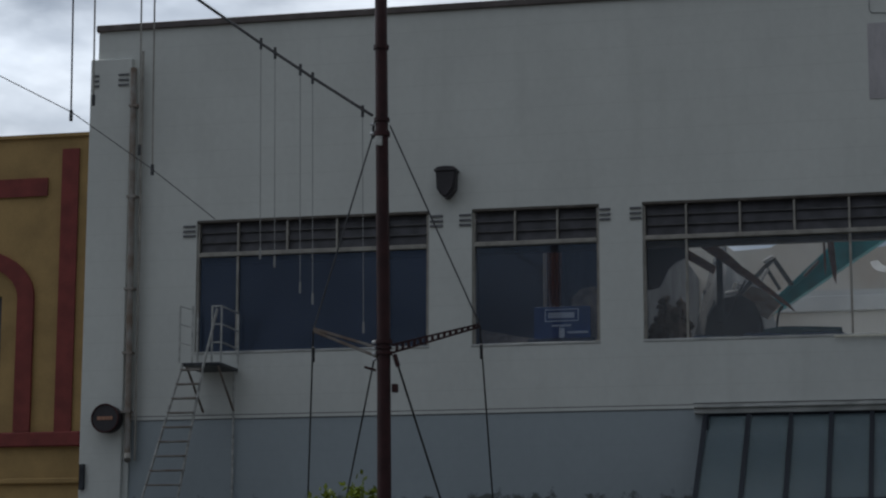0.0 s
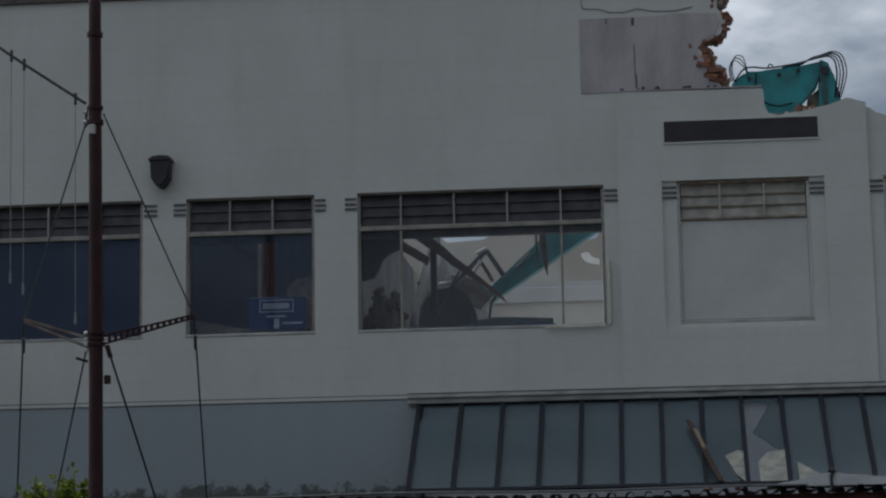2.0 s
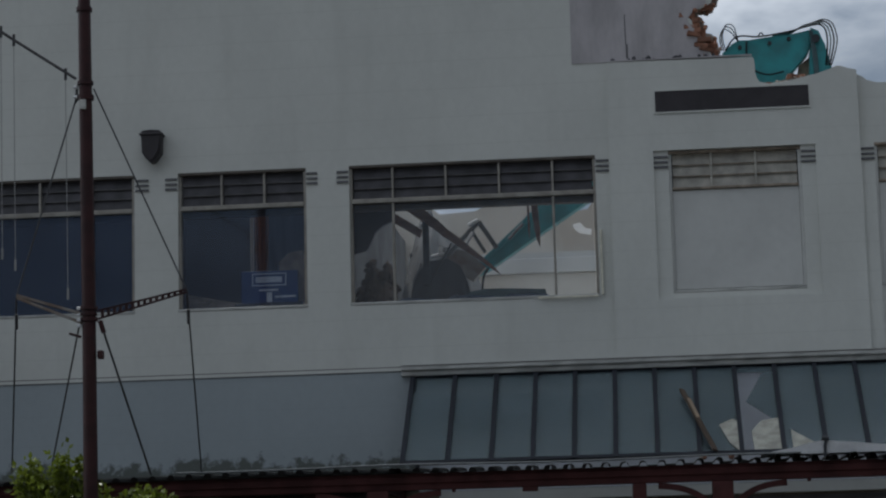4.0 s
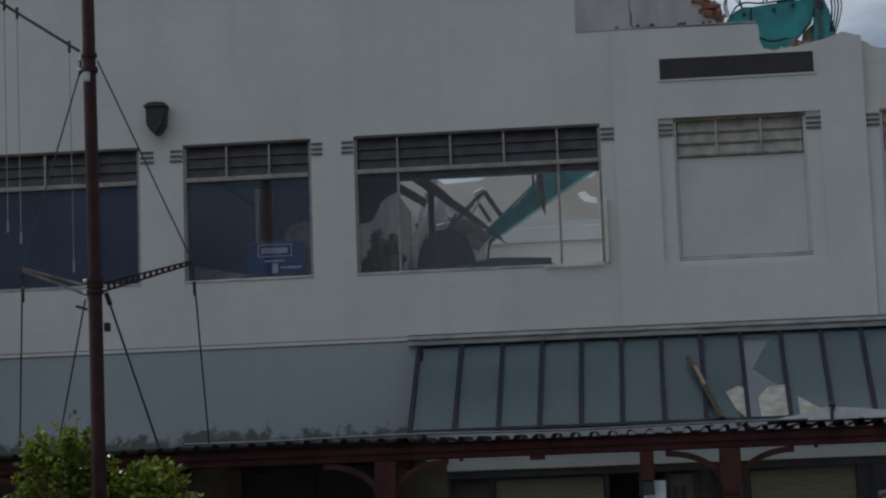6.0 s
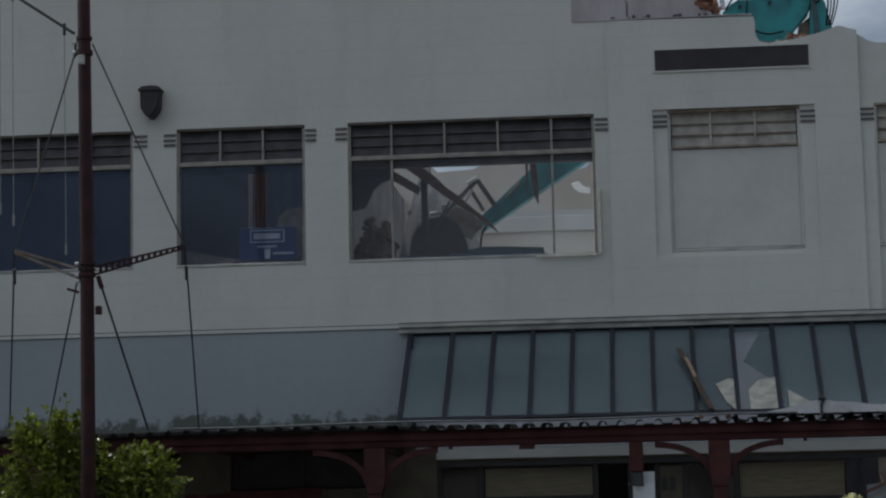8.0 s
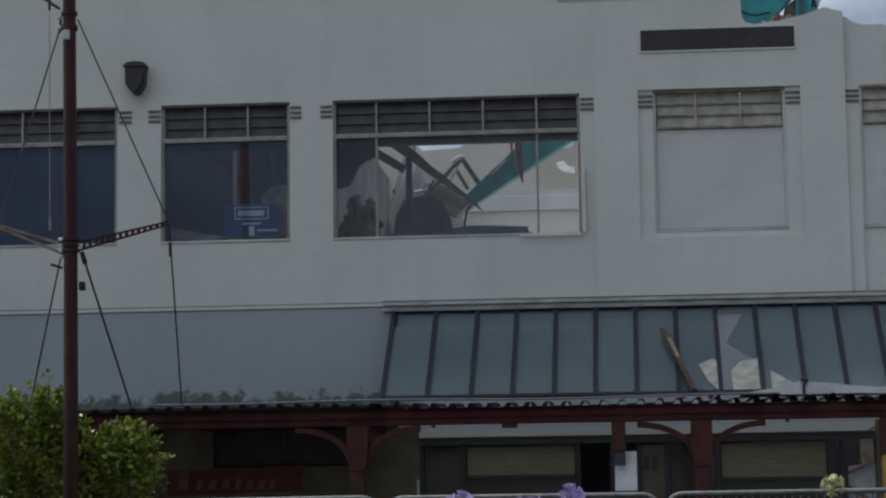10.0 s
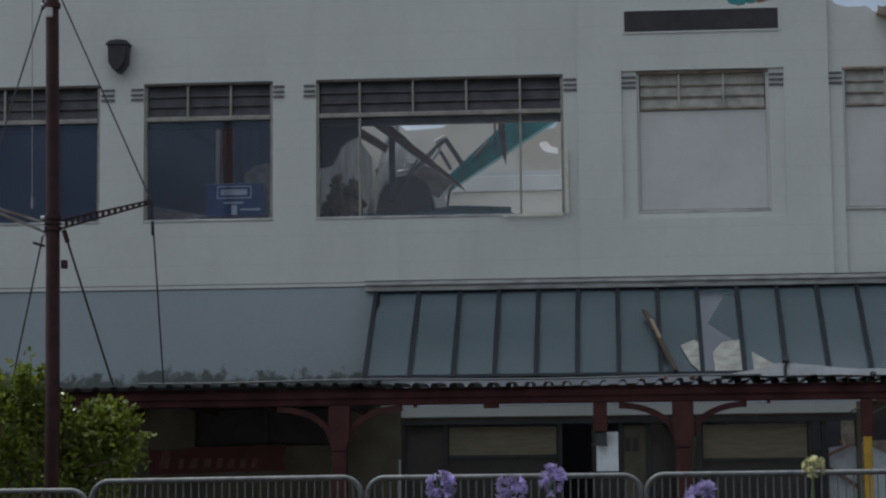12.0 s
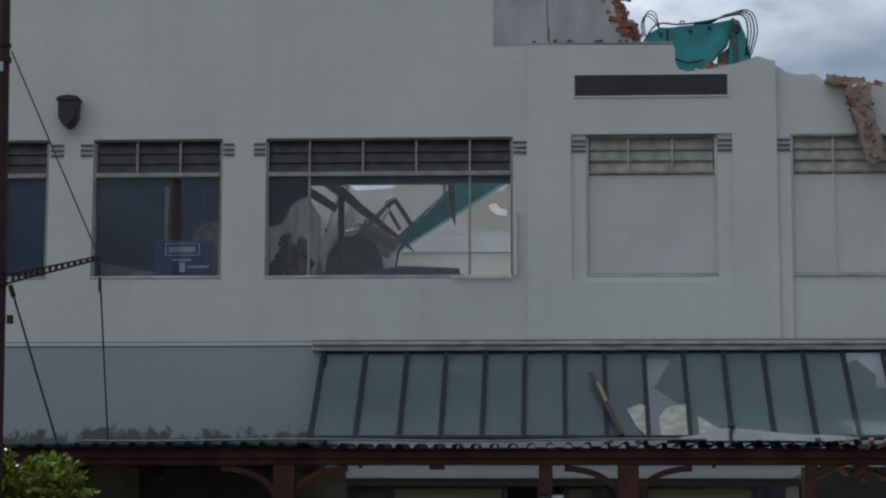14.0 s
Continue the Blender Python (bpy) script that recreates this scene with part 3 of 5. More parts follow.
for (x, z) in edge:
    if 9.74 < z < 11.3:
        for k in range(4):
            lump(bm, (x + rng.uniform(-0.09, 0.03), rng.uniform(-0.02, 0.28), z + rng.uniform(-0.05, 0.05)), rng.uniform(0.025, 0.06), rng, (1.2, 1, 0.8))
tagged(part("crumbled_brick", bm, M_BRICK, wall_front, "crumbled orange brick along the torn edge"), kind="stuff")
bm = bmesh.new()
for (x, z) in edge + [p for p in low if p[0] > 4.25 or 1.85 < p[0] < 2.8]:
    if z < 11.45:
        lump(bm, (x - 0.03, rng.uniform(0.03, 0.28), z), rng.uniform(0.05, 0.10), rng)
tagged(part("torn_mortar", bm, M_MORTAR, wall_front, "crumbled mortar along the torn edge"), kind="stuff")

# hanging piece of brick wall over the last window
chunk = thing("hanging_masonry", (4.7, -0.15, 8.9), "hanging strip of torn brick and render on wire", "masonry")
bm = bmesh.new()
column = ragged([(4.62, 8.98), (4.66, 8.7), (4.72, 8.45), (4.80, 8.2), (4.86, 7.95), (4.92, 7.72), (5.02, 7.64), (5.22, 7.70), (5.17, 7.95), (5.12, 8.2), (5.06, 8.45), (5.0, 8.7), (4.98, 8.97)], 0.09, 0.022, rng)
prism(bm, column, -0.26, -0.07)
log = ragged([(4.30, 9.02), (4.33, 9.12), (4.6, 9.08), (4.9, 9.06), (5.0, 8.95), (4.7, 8.93), (4.45, 8.95)], 0.08, 0.02, rng)
prism(bm, log, -0.20, 0.1)
for x, z in column + log:
    lump(bm, (x, -0.17 + rng.uniform(-0.07, 0.07), z), rng.uniform(0.02, 0.04), rng)
for k in range(45):
    u = rng.random()
    lump(bm, (4.80 + 0.27 * u + rng.uniform(-0.13, 0.13), -0.25, 8.95 - 1.2 * u), rng.uniform(0.02, 0.045), rng, (1.2, 0.35, 1.8))
part("render_core", bm, M_SANDY, chunk)
for k in range(9):
    brick(chunk, 4.72 + 0.022 * k + rng.uniform(-0.03, 0.02), -0.205, 8.84 - 0.085 * k, 12 + rng.uniform(-14, 14), rng.uniform(-12, 12))
for x, z in ((4.96, 8.55), (5.0, 8.28), (5.03, 8.02), (4.97, 7.80), (5.1, 7.74), (4.9, 8.42)):
    part("hole_shade", lump(bmesh.new(), (x, -0.262, z), rng.uniform(0.025, 0.045), rng, (1, 0.3, 1.2)), M_EARTH, chunk)
for i in range(9):
    brick(wall_front, 5.2 + i * 0.2 + rng.uniform(-0.05, 0.05), 0.02 + rng.uniform(-0.05, 0.1), 9.02 + rng.uniform(-0.03, 0.03), rng.uniform(-25, 25), rng.uniform(-40, 40))

# ---------------------------------------------------------------- windows
def louvre_bank(parent, x0, x1, z0, z1, mat, slats=4, tilt=0.03, y=0.12):
    h = (z1 - z0) / slats
    for i in range(slats):
        z = z0 + i * h
        bm = bmesh.new()
        v = [bm.verts.new(p) for p in ((x0, y - tilt / 2, z + 0.006), (x1, y - tilt / 2, z + 0.006), (x1, y + tilt / 2, z + h + 0.004), (x0, y + tilt / 2, z + h + 0.004))]
        w = [bm.verts.new(q.co + Vector((0, 0.008, -0.004))) for q in v]
        bm.faces.new(v)
        bm.faces.new(w[::-1])
        for a in range(4):
            b = (a + 1) % 4
            bm.faces.new((v[a], w[a], w[b], v[b]))
        part("louvre_slat", bm, mat, parent)
        if mat is M_LOUVRE_PALE and i:
            part("slat_joint", boxed(x0, x1, y - tilt / 2 - 0.006, y - tilt / 2 - 0.001, z - 0.006, z + 0.012), M_RUST, parent)
        if mat is M_LOUVRE:
            part("slat_clip_rail", boxed(x0, x1, y - tilt / 2 - 0.006, y - tilt / 2 - 0.001, z, z + 0.011), M_SLATLINE, parent)


def window(index, x0, x1, full, short, label, panes=M_GLASS, missing=(), boarded=False):
    """A steel and timber window: head, sill, transom, posts, louvres above and panes below."""
    win = thing("window_%d" % index, (x0, 0.05, SILL), label, "window", kind="structure")
    f = 0.046
    fm = M_BOARD if boarded else M_FRAME
    y0, y1 = (0.03, 0.14) if not boarded else (-0.01, 0.1)
    part("head", boxed(x0, x1, y0 - 0.03, y1, HEAD - 0.045, HEAD - 0.002, bevel=0.006), M_RUST if boarded else M_FRAME_DARK, win, "weathered brown window head")
    part("jamb", boxed(x0 + 0.002, x0 + f, y0, y1, SILL + 0.04, HEAD - 0.046), fm, win)
    part("jamb", boxed(x1 - f, x1 - 0.002, y0, y1, SILL + 0.04, HEAD - 0.046), fm, win)
    part("sill", boxed(x0 - 0.01, x1 + 0.01, y0 - 0.04 if not boarded else y0 - 0.02, y1, SILL - 0.012, SILL + 0.034, bevel=0.008), M_TRIM, win, "white painted sill")
    if boarded:
        part("transom", boxed(x0 + f, x1 - f, y0 - 0.012, y1, 7.548, 7.588, bevel=0.006), M_RUST, win, "thin rusty transom")
    else:
        part("transom", boxed(x0 + f, x1 - f, y0 - 0.02, y1, 7.552, 7.626, bevel=0.008), fm, win)
    posts = sorted(full + short)
    for p in posts:
        part("mullion", boxed(p - 0.016, p + 0.016, y0 - 0.005, y1 - 0.02, 7.589 if boarded else 7.627, HEAD - 0.046), M_LOUVRE_PALE if boarded else fm, win)
    for p in full:
        part("mullion", boxed(p - 0.018, p + 0.018, y0 - 0.005, y1 - 0.02, SILL + 0.034, 7.551), fm, win)
    cuts = [x0 + f] + posts + [x1 - f]
    for a, b in zip(cuts, cuts[1:]):
        louvre_bank(win, a + 0.016, b - 0.016, 7.592 if boarded else 7.628, HEAD - 0.05, M_LOUVRE_PALE if boarded else M_LOUVRE, 3, y=(y0 + y1) / 2 + 0.01)
    if boarded:
        part("backing_board", boxed(x0 + 0.004, x1 - 0.004, y1 + 0.004, y1 + 0.03, SILL + 0.04, HEAD - 0.05), M_INT_DARK, win)
    else:
        part("blind_box", boxed(x0 + f, x1 - f, 0.15, 0.30, 7.45, 7.70), M_FRAME_DARK, win)
    cuts = [x0 + f] + full + [x1 - f]
    for i, (a, b) in enumerate(zip(cuts, cuts[1:])):
        if i in missing:
            continue
        if boarded:
            part("board", boxed(a + 0.003, b - 0.003, y0 + 0.02, y0 + 0.05, SILL + 0.045, 7.54, bevel=0.004), M_BOARD, win, "white painted boarding")
        else:
            g = part("pane", boxed(a + 0.015, b - 0.015, 0.085, 0.091, SILL + 0.034, 7.552), panes, win)
            g.visible_shadow = False
    return win


window(1, *W1, [-11.66, -9.05], [-10.79, -9.92], "wide steel window with louvred fanlights and dark glass")
window(2, *W2, [], [-6.87, -6.16], "square window with louvred fanlights and dark glass", panes=M_GLASS_MID)
win3 = window(3, *W3, [-4.04, -1.43], [-3.17, -2.30], "wide window of a gutted room, louvred fanlights, dusty glass", panes=M_GLASS_HAZE)
window(4, 0.45, 2.56, [], [1.13, 1.84], "blocked window with white boarding and cream louvres", boarded=True)
window(5, *W5, [4.41, 7.05], [5.3, 6.17], "wide blocked window with white boarding and cream louvres", boarded=True)
# jagged glass left in the broken window
bm = bmesh.new()
for x0, x1, h in ((-4.0, -3.3, 0.05), (-3.2, -2.4, 0.07), (-2.3, -1.5, 0.06)):
    prism(bm, ragged([(x0, SILL + 0.04), (x0 + 0.1, SILL + 0.04 + h), (x1 - 0.1, SILL + 0.04 + h * 0.6), (x1, SILL + 0.04)], 0.12, 0.012, rng), 0.10, 0.106)
part("glass_shard", bm, M_GLASS, win3, "jagged glass remains")
part("sunlit_strip", boxed(-0.70, -0.662, -0.06, 0.0, 5.90, 6.95, bevel=0.006), M_CREAM_SUNLIT, win3, "cream frame strip with sunlight painted in")
part("sunlit_strip", boxed(-1.72, -0.75, -0.055, -0.036, 5.86, 5.90, bevel=0.006), M_CREAM_SUNLIT, win3, "cream frame strip with sunlight painted in")

# plaque over the bay
plaque = thing("sign_board", (1.51, -0.1, 8.84), "long black-brown board with a thin white border", "sign")
part("board", boxed(0.275, 2.735, -0.112, -0.101, 8.82, 9.16), M_PLAQUE, plaque)
for a in ((0.25, 2.76, -0.12, -0.101, 9.161, 9.185), (0.25, 2.76, -0.12, -0.101, 8.795, 8.819), (0.25, 0.274, -0.12, -0.101, 8.82, 9.16), (2.736, 2.76, -0.12, -0.101, 8.82, 9.16)):
    part("border", boxed(*a), M_WALL, plaque)

# ---------------------------------------------------------------- the rest of the building shell
shell = tagged(new("wall_back"), "pale plaster back wall of the roofless upper floor", "wall", kind="structure")
torn = ragged([(9.0, 9.7), (1.0, 9.6), (-0.9, 9.62), (-1.15, 9.25), (-1.85, 9.16), (-2.0, 9.5), (-2.4, 9.42), (-2.9, 9.42), (-3.3, 9.42), (-3.55, 9.30), (-3.9, 9.28), (-4.3, 9.26), (-4.6, 9.5), (-5.3, 9.7), (-14.27, 9.7)], 0.3, 0.02, random.Random(8))
part("back_plaster", prism(bmesh.new(), torn + [(-14.27, 0.0), (9.0, 0.0)], 11.0, 11.3), M_INT, shell)
part("pale_band", boxed(-5.0, 9.0, 10.96, 10.996, 7.95, 8.35), M_INT_PALE, shell)
tagged(part("wall_west", boxed(-14.27, -13.97, 0.33, 10.99, 0.0, 11.3), M_INT), "painted side wall of the building", "wall", kind="structure")
tagged(part("wall_inner", boxed(-5.25, -5.05, 0.33, 10.99, 4.91, 8.7), M_DUST), "plaster cross wall between two rooms", "wall", kind="structure")
tagged(part("wall_inner", boxed(-8.15, -7.95, 0.33, 2.29, 4.91, 8.71), M_INT_DARK), "cross wall beside the closed room with dimness painted in", "wall", kind="structure")
tagged(part("floor_upper", boxed(-13.96, 2.6, 0.33, 10.95, 4.62, 4.90), M_INT_PALE), "upper floor slab, out of view, whitened to bounce light", "floor", kind="structure")
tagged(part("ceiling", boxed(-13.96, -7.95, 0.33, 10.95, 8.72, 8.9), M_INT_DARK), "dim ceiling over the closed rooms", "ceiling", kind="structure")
tagged(part("dark_backdrop", boxed(-13.9, -5.26, 2.3, 2.45, 4.91, 8.71), M_INT_DARK), "dark backdrop added deep in the front room", "wall", kind="structure")

# neighbour: ochre building with red bands
neigh = thing("ochre_building", (-17, 0, 0), "ochre shop building with red painted bands and arches", "building")
part("wall", grid_wall(bmesh.new(), -24.0, -14.372, 0.0, 9.78, 0.02, 0.4, [(-17.2, -15.93, 4.66, 7.0)]), M_YELLOW, neigh)
part("body", boxed(-24.0, -14.372, 0.401, 11, 0.0, 9.6), M_YELLOW, neigh)
part("cornice", boxed(-24.0, -14.372, -0.03, 0.45, 9.781, 9.84), M_YELLOW, neigh)
part("band", boxed(-14.88, -14.57, -0.02, 0.019, 4.50, 9.56), M_RED, neigh, "dull red painted band")
part("band", boxed(-24.0, -15.14, -0.02, 0.019, 8.74, 9.06), M_RED, neigh, "dull red painted band")
part("sill_band", boxed(-24.0, -14.375, -0.08, 0.019, 4.37, 4.62, bevel=0.02), M_RED, neigh, "dull red painted ledge")
part("lower_ledge", boxed(-24.0, -14.375, -0.05, 0.019, 3.74, 3.84, bevel=0.02), M_YELLOW, neigh)
bm = bmesh.new()
outer = [(-15.32, 4.63), (-15.32, 6.95)] + [(-16.56 + 1.24 * math.cos(a), 6.95 + 0.90 * math.sin(a)) for a in (math.pi * k / 20 for k in range(1, 20))] + [(-17.8, 6.95), (-17.8, 4.63)]
inner = [(-17.5, 4.63), (-17.5, 6.95)] + [(-16.56 - 0.94 * math.cos(a), 6.95 + 0.62 * math.sin(a)) for a in (math.pi * k / 20 for k in range(1, 20))] + [(-15.62, 6.95), (-15.62, 4.63)]
prism(bm, outer + inner, -0.05, 0.019)
part("arch_band", bm, M_RED, neigh, "dull red arched surround")
nw = part("window", boxed(-17.19, -15.94, 0.1, 0.14, 4.67, 6.99), M_LOUVRE, neigh, "dark arched window")
part("frame", boxed(-16.6, -16.54, 0.06, 0.099, 4.67, 6.99), M_FRAME, nw)

# ---------------------------------------------------------------- upper rooms
rng = random.Random(11)


def drape(x0, x1, y, z0, z1, folds, depth, lean=0.0):
    bm = bmesh.new()
    n = folds * 8
    rows = []
    for j in range(7):
        k = j / 6
        rows.append([bm.verts.new((x0 + (x1 - x0) * i / n + lean * (1 - k) * (i / n - 0.5), y + depth * math.sin(i / 8 * 2 * math.pi) * (1.1 - 0.5 * k), z0 + (z1 - z0) * k)) for i in range(n + 1)])
    for r0, r1 in zip(rows, rows[1:]):
        for i in range(n):
            bm.faces.new((r0[i], r0[i + 1], r1[i + 1], r1[i]))
    bmesh.ops.solidify(bm, geom=bm.faces[:], thickness=0.012)
    return bm


net = thing("net_curtain", (-5.9, 0.75, 4.91), "thin grey net curtain behind the window", "curtain")
part("fabric", drape(-6.24, -5.32, 0.78, 4.92, 7.9, 5, 0.02), M_SHEER, net)
part("rail", bar([(-6.6, 0.76, 7.92), (-5.26, 0.76, 7.92)], 0.015), M_STEEL_DARK, net)
cur = thing("curtain", (-6.35, 0.7, 4.91), "brown gathered curtain with a pale lining edge", "curtain")
part("fabric", drape(-6.45, -6.20, 0.68, 4.92, 7.9, 3, 0.03, -0.10), M_CURTAIN, cur)
part("lining_edge", drape(-6.52, -6.455, 0.68, 4.92, 7.9, 1, 0.015), M_INT, cur, "pale curtain lining")
bundle = thing("cloth_bundle", (-7.0, 0.6, 4.9), "brown cloth slumped along the window sill", "cloth")
bm = bmesh.new()
prism(bm, ragged([(-7.52, 4.91), (-7.52, 6.22), (-7.3, 6.17), (-6.9, 6.09), (-6.62, 6.04), (-6.62, 4.91)], 0.15, 0.012, rng), 0.40, 0.62)
part("cloth", bm, M_RUST, bundle)
pile = thing("cloth_bundle", (-5.75, 0.6, 4.9), "brown cloth heaped behind the window sign", "cloth")
part("cloth", prism(bmesh.new(), ragged([(-6.05, 4.91), (-6.02, 6.7), (-5.85, 6.86), (-5.62, 6.90), (-5.50, 6.80), (-5.48, 4.91)], 0.12, 0.02, rng), 0.48, 0.62), M_RUST, pile)
sb = thing("window_sign", (-6.2, 0.30, 5.98), "blue sign board with pale lettering bars", "sign")
part("panel", boxed(-6.62, -5.68, 0.375, 0.395, 6.03, 6.56, bevel=0.005), M_BLUE, sb)
part("caption_plate", boxed(-6.44, -5.87, 0.365, 0.373, 6.31, 6.52), M_LETTER, sb)
part("caption_panel", boxed(-6.42, -5.89, 0.361, 0.3645, 6.33, 6.50), M_BLUE, sb)
for i, (x0, x1, z0, z1) in enumerate(((-6.38, -5.94, 6.365, 6.46), (-6.32, -6.00, 6.225, 6.255), (-6.20, -6.11, 6.04, 6.20), (-6.06, -5.72, 6.11, 6.14))):
    part("lettering_bar", boxed(x0, x1, 0.356, 0.360 if i == 0 else 0.373, z0, z1), M_LETTER, sb)
foot = thing("display_stand", (-6.2, 0.5, 4.9), "dark low stand behind the window sign", "stand")
part("top", boxed(-6.72, -5.6, 0.335, 0.398, 5.97, 6.029, bevel=0.008), M_STEEL_DARK, foot)
for x in (-6.7, -5.68):
    part("leg", boxed(x, x + 0.05, 0.34, 0.39, 4.90, 5.97), M_STEEL_DARK, foot)


def ruffle(u, v, seed):
    """Uneven height of a heap: broad humps, lumps and grit."""
    return 0.75 + 0.36 * noise.noise((u * 3.3, v * 3.3, seed)) + 0.07 * noise.noise((u * 11, v * 11, seed)) + 0.022 * noise.noise((u * 27, v * 27, seed))


def heap(name, x0, x1, y0, y1, z, top, label, mat, count, seed, size=1.0):
    """A mound of broken masonry: a rough body with many loose pieces on it."""
    r = random.Random(seed)
    ob = thing(name, ((x0 + x1) / 2, (y0 + y1) / 2, z), label, "rubble", kind="stuff")
    bm = bmesh.new()
    n = 60
    grid = []
    for i in range(n + 1):
        row = []
        for j in range(n + 1):
            u, v = i / n, j / n
            fall = max(0.0, math.sin(math.pi * u) * math.sin(math.pi * v)) ** 0.6
            row.append(bm.verts.new((x0 + (x1 - x0) * u, y0 + (y1 - y0) * v, z - 0.01 + top * fall * ruffle(u, v, seed))))
        grid.append(row)
    for i in range(n):
        for j in range(n):
            bm.faces.new((grid[i][j], grid[i + 1][j], grid[i + 1][j + 1], grid[i][j + 1]))
    rim = [grid[i][0] for i in range(n + 1)] + [grid[n][j] for j in range(1, n + 1)] + [grid[i][n] for i in range(n - 1, -1, -1)] + [grid[0][j] for j in range(n - 1, 0, -1)]
    bm.faces.new(rim)
    part("mound", bm, mat, ob, smooth=True)
    bm = bmesh.new()
    for _ in range(count):
        u, v = r.uniform(0.05, 0.95), r.uniform(0.05, 0.95)
        h = top * max(0.0, math.sin(math.pi * u) * math.sin(math.pi * v)) ** 0.6 * ruffle(u, v, seed)
        lump(bm, (x0 + (x1 - x0) * u, y0 + (y1 - y0) * v, z + h), size * (0.02 + 0.10 * r.random() ** 2.5), r, (r.uniform(0.8, 2.0), r.uniform(0.6, 1.2), r.uniform(0.3, 0.8)))
    part("loose_pieces", bm, mat, ob)
    return ob


heap("rubble_heap", -5.0, -4.05, 0.9, 2.4, 4.9, 2.45, "brown heap of torn timber and plaster", M_EARTH, 260, 5)
heap("rubble_heap", -4.4, -0.6, 0.36, 1.7, 4.9, 1.48, "low dark heap of wet dust under the window", M_RUBBLE, 160, 6)
heap("rubble_heap", -4.7, -2.6, 2.6, 4.4, 4.9, 1.75, "dark heap of broken concrete and dust", M_RUBBLE, 300, 8)
heap("rubble_heap", -5.04, -2.75, 4.0, 8.4, 4.9, 4.3, "grey heap of broken plaster and dust", M_DUST, 260, 9, 0.5)
ledge = tagged(new("ledge"), "pale concrete ledge along the back wall above a stained dado", "ledge", kind="structure")
part("ledge_face", boxed(-4.6, 5.0, 10.86, 10.99, 7.90, 8.22, bevel=0.015), M_INT_PALE, ledge)
part("dado", boxed(-4.6, 5.0, 10.93, 10.99, 6.4, 7.89), M_INT, ledge, "stained plaster dado")


def timber(name, a, b, w, h, mat, label):
    ob = thing(name, a, label, "timber")
    bm = bmesh.new()
    beam(bm, a, b, w, h)
    bmesh.ops.bevel(bm, geom=bm.edges[:], offset=0.008, segments=1, affect="EDGES")
    part("beam_body", bm, mat, ob)
    return ob


def splintered(name, outline, y0, y1, mat, label):
    """A broken timber with a splintered end, sawn to its outline."""
    ob = thing(name, (outline[0][0], y0, outline[0][1]), label, "timber")
    bm = prism(bmesh.new(), ragged(outline + outline[:1], 0.22, 0.010, rng)[:-1], y0, y1)
    part("beam_body", bm, mat, ob)
    return ob


splintered("fallen_beam", [(-4.20, 8.10), (-3.63, 7.60), (-2.49, 6.60), (-2.40, 6.48), (-3.16, 7.04), (-3.91, 7.60), (-4.54, 8.10)], 1.18, 1.32, M_TIMBER, "long red-brown roof beam fallen across the room")
splintered("fallen_beam", [(-4.50, 7.84), (-4.17, 7.61), (-3.71, 7.31), (-3.76, 7.19), (-4.19, 7.46), (-4.56, 7.69)], 1.40, 1.48, M_TIMBER, "short broken board beside the fallen beam")
timber("hanging_post", (-3.645, 1.36, 7.50), (-3.645, 1.36, 6.35), 0.105, 0.105, M_STEEL_DARK, "dark post hanging from the fallen beam")
timber("hanging_rod", (-3.22, 1.36, 7.05), (-3.68, 1.36, 6.2), 0.035, 0.035, M_STEEL_DARK, "thin dark rod leaning below the beam")
hb = thing("hanging_board", (-1.8, 1.02, 7.0), "splintered red board hanging at the window head", "timber")
part("splinter", prism(bmesh.new(), [(-1.87, 8.2), (-1.73, 8.2), (-1.735, 7.6), (-1.70, 7.15), (-1.71, 6.87), (-1.77, 7.03), (-1.83, 7.42)], 1.001, 1.04), M_TIMBER, hb)
part("splinter", prism(bmesh.new(), [(-1.93, 8.2), (-1.885, 8.2), (-1.872, 7.2), (-1.885, 7.03), (-1.905, 7.2)], 1.041, 1.07), M_TIMBER, hb)
fp = thing("fallen_sheet", (-2.2, 0.6, 4.9), "dull teal metal sheet standing low behind the sill", "sheet metal")
part("sheet", prism(bmesh.new(), ragged([(-2.95, 4.91), (-2.90, 6.10), (-2.6, 6.15), (-2.0, 6.13), (-1.62, 6.11), (-1.58, 4.91)], 0.25, 0.012, rng), 0.56, 0.60), M_DULLTEAL, fp)
# torn ceiling strip with lining over the broken window
lin = thing("torn_ceiling", (-3, 2.0, 8.4), "torn dark ceiling strip over the broken window", "ceiling", kind="structure")
bm = bmesh.new()
prism(bm, [(x, z) for x, z in ragged([(-5.04, 6.86), (-4.77, 6.88), (-4.60, 6.92), (-4.45, 7.22), (-4.16, 7.40), (-4.10, 7.62), (-3.7, 7.8), (-3.0, 7.85), (-1.5, 7.9), (-0.5, 7.95)], 0.16, 0.03, rng)] + [(-0.5, 8.5), (-5.04, 8.5)], 0.9, 1.0)
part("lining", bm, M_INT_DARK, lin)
part("joist", boxed(-5.04, -0.5, 0.33, 1.0, 8.35, 8.5), M_TIMBER, lin)
sheet = thing("torn_foil", (-4.6, 1.2, 6.6), "pale torn foil strip hanging by the post", "debris")
bm = bmesh.new()
prism(bm, ragged([(-4.68, 7.55), (-4.60, 7.5), (-4.56, 7.2), (-4.6, 6.95), (-4.64, 6.9), (-4.69, 7.2), (-4.68, 7.55)], 0.1, 0.015, rng)[:-1], 1.0, 1.02)
part("foil", bm, M_SHEET, sheet)
scrap = thing("torn_foil", (-0.9, 1.4, 7.0), "pale torn sheet caught near the window jamb", "debris")
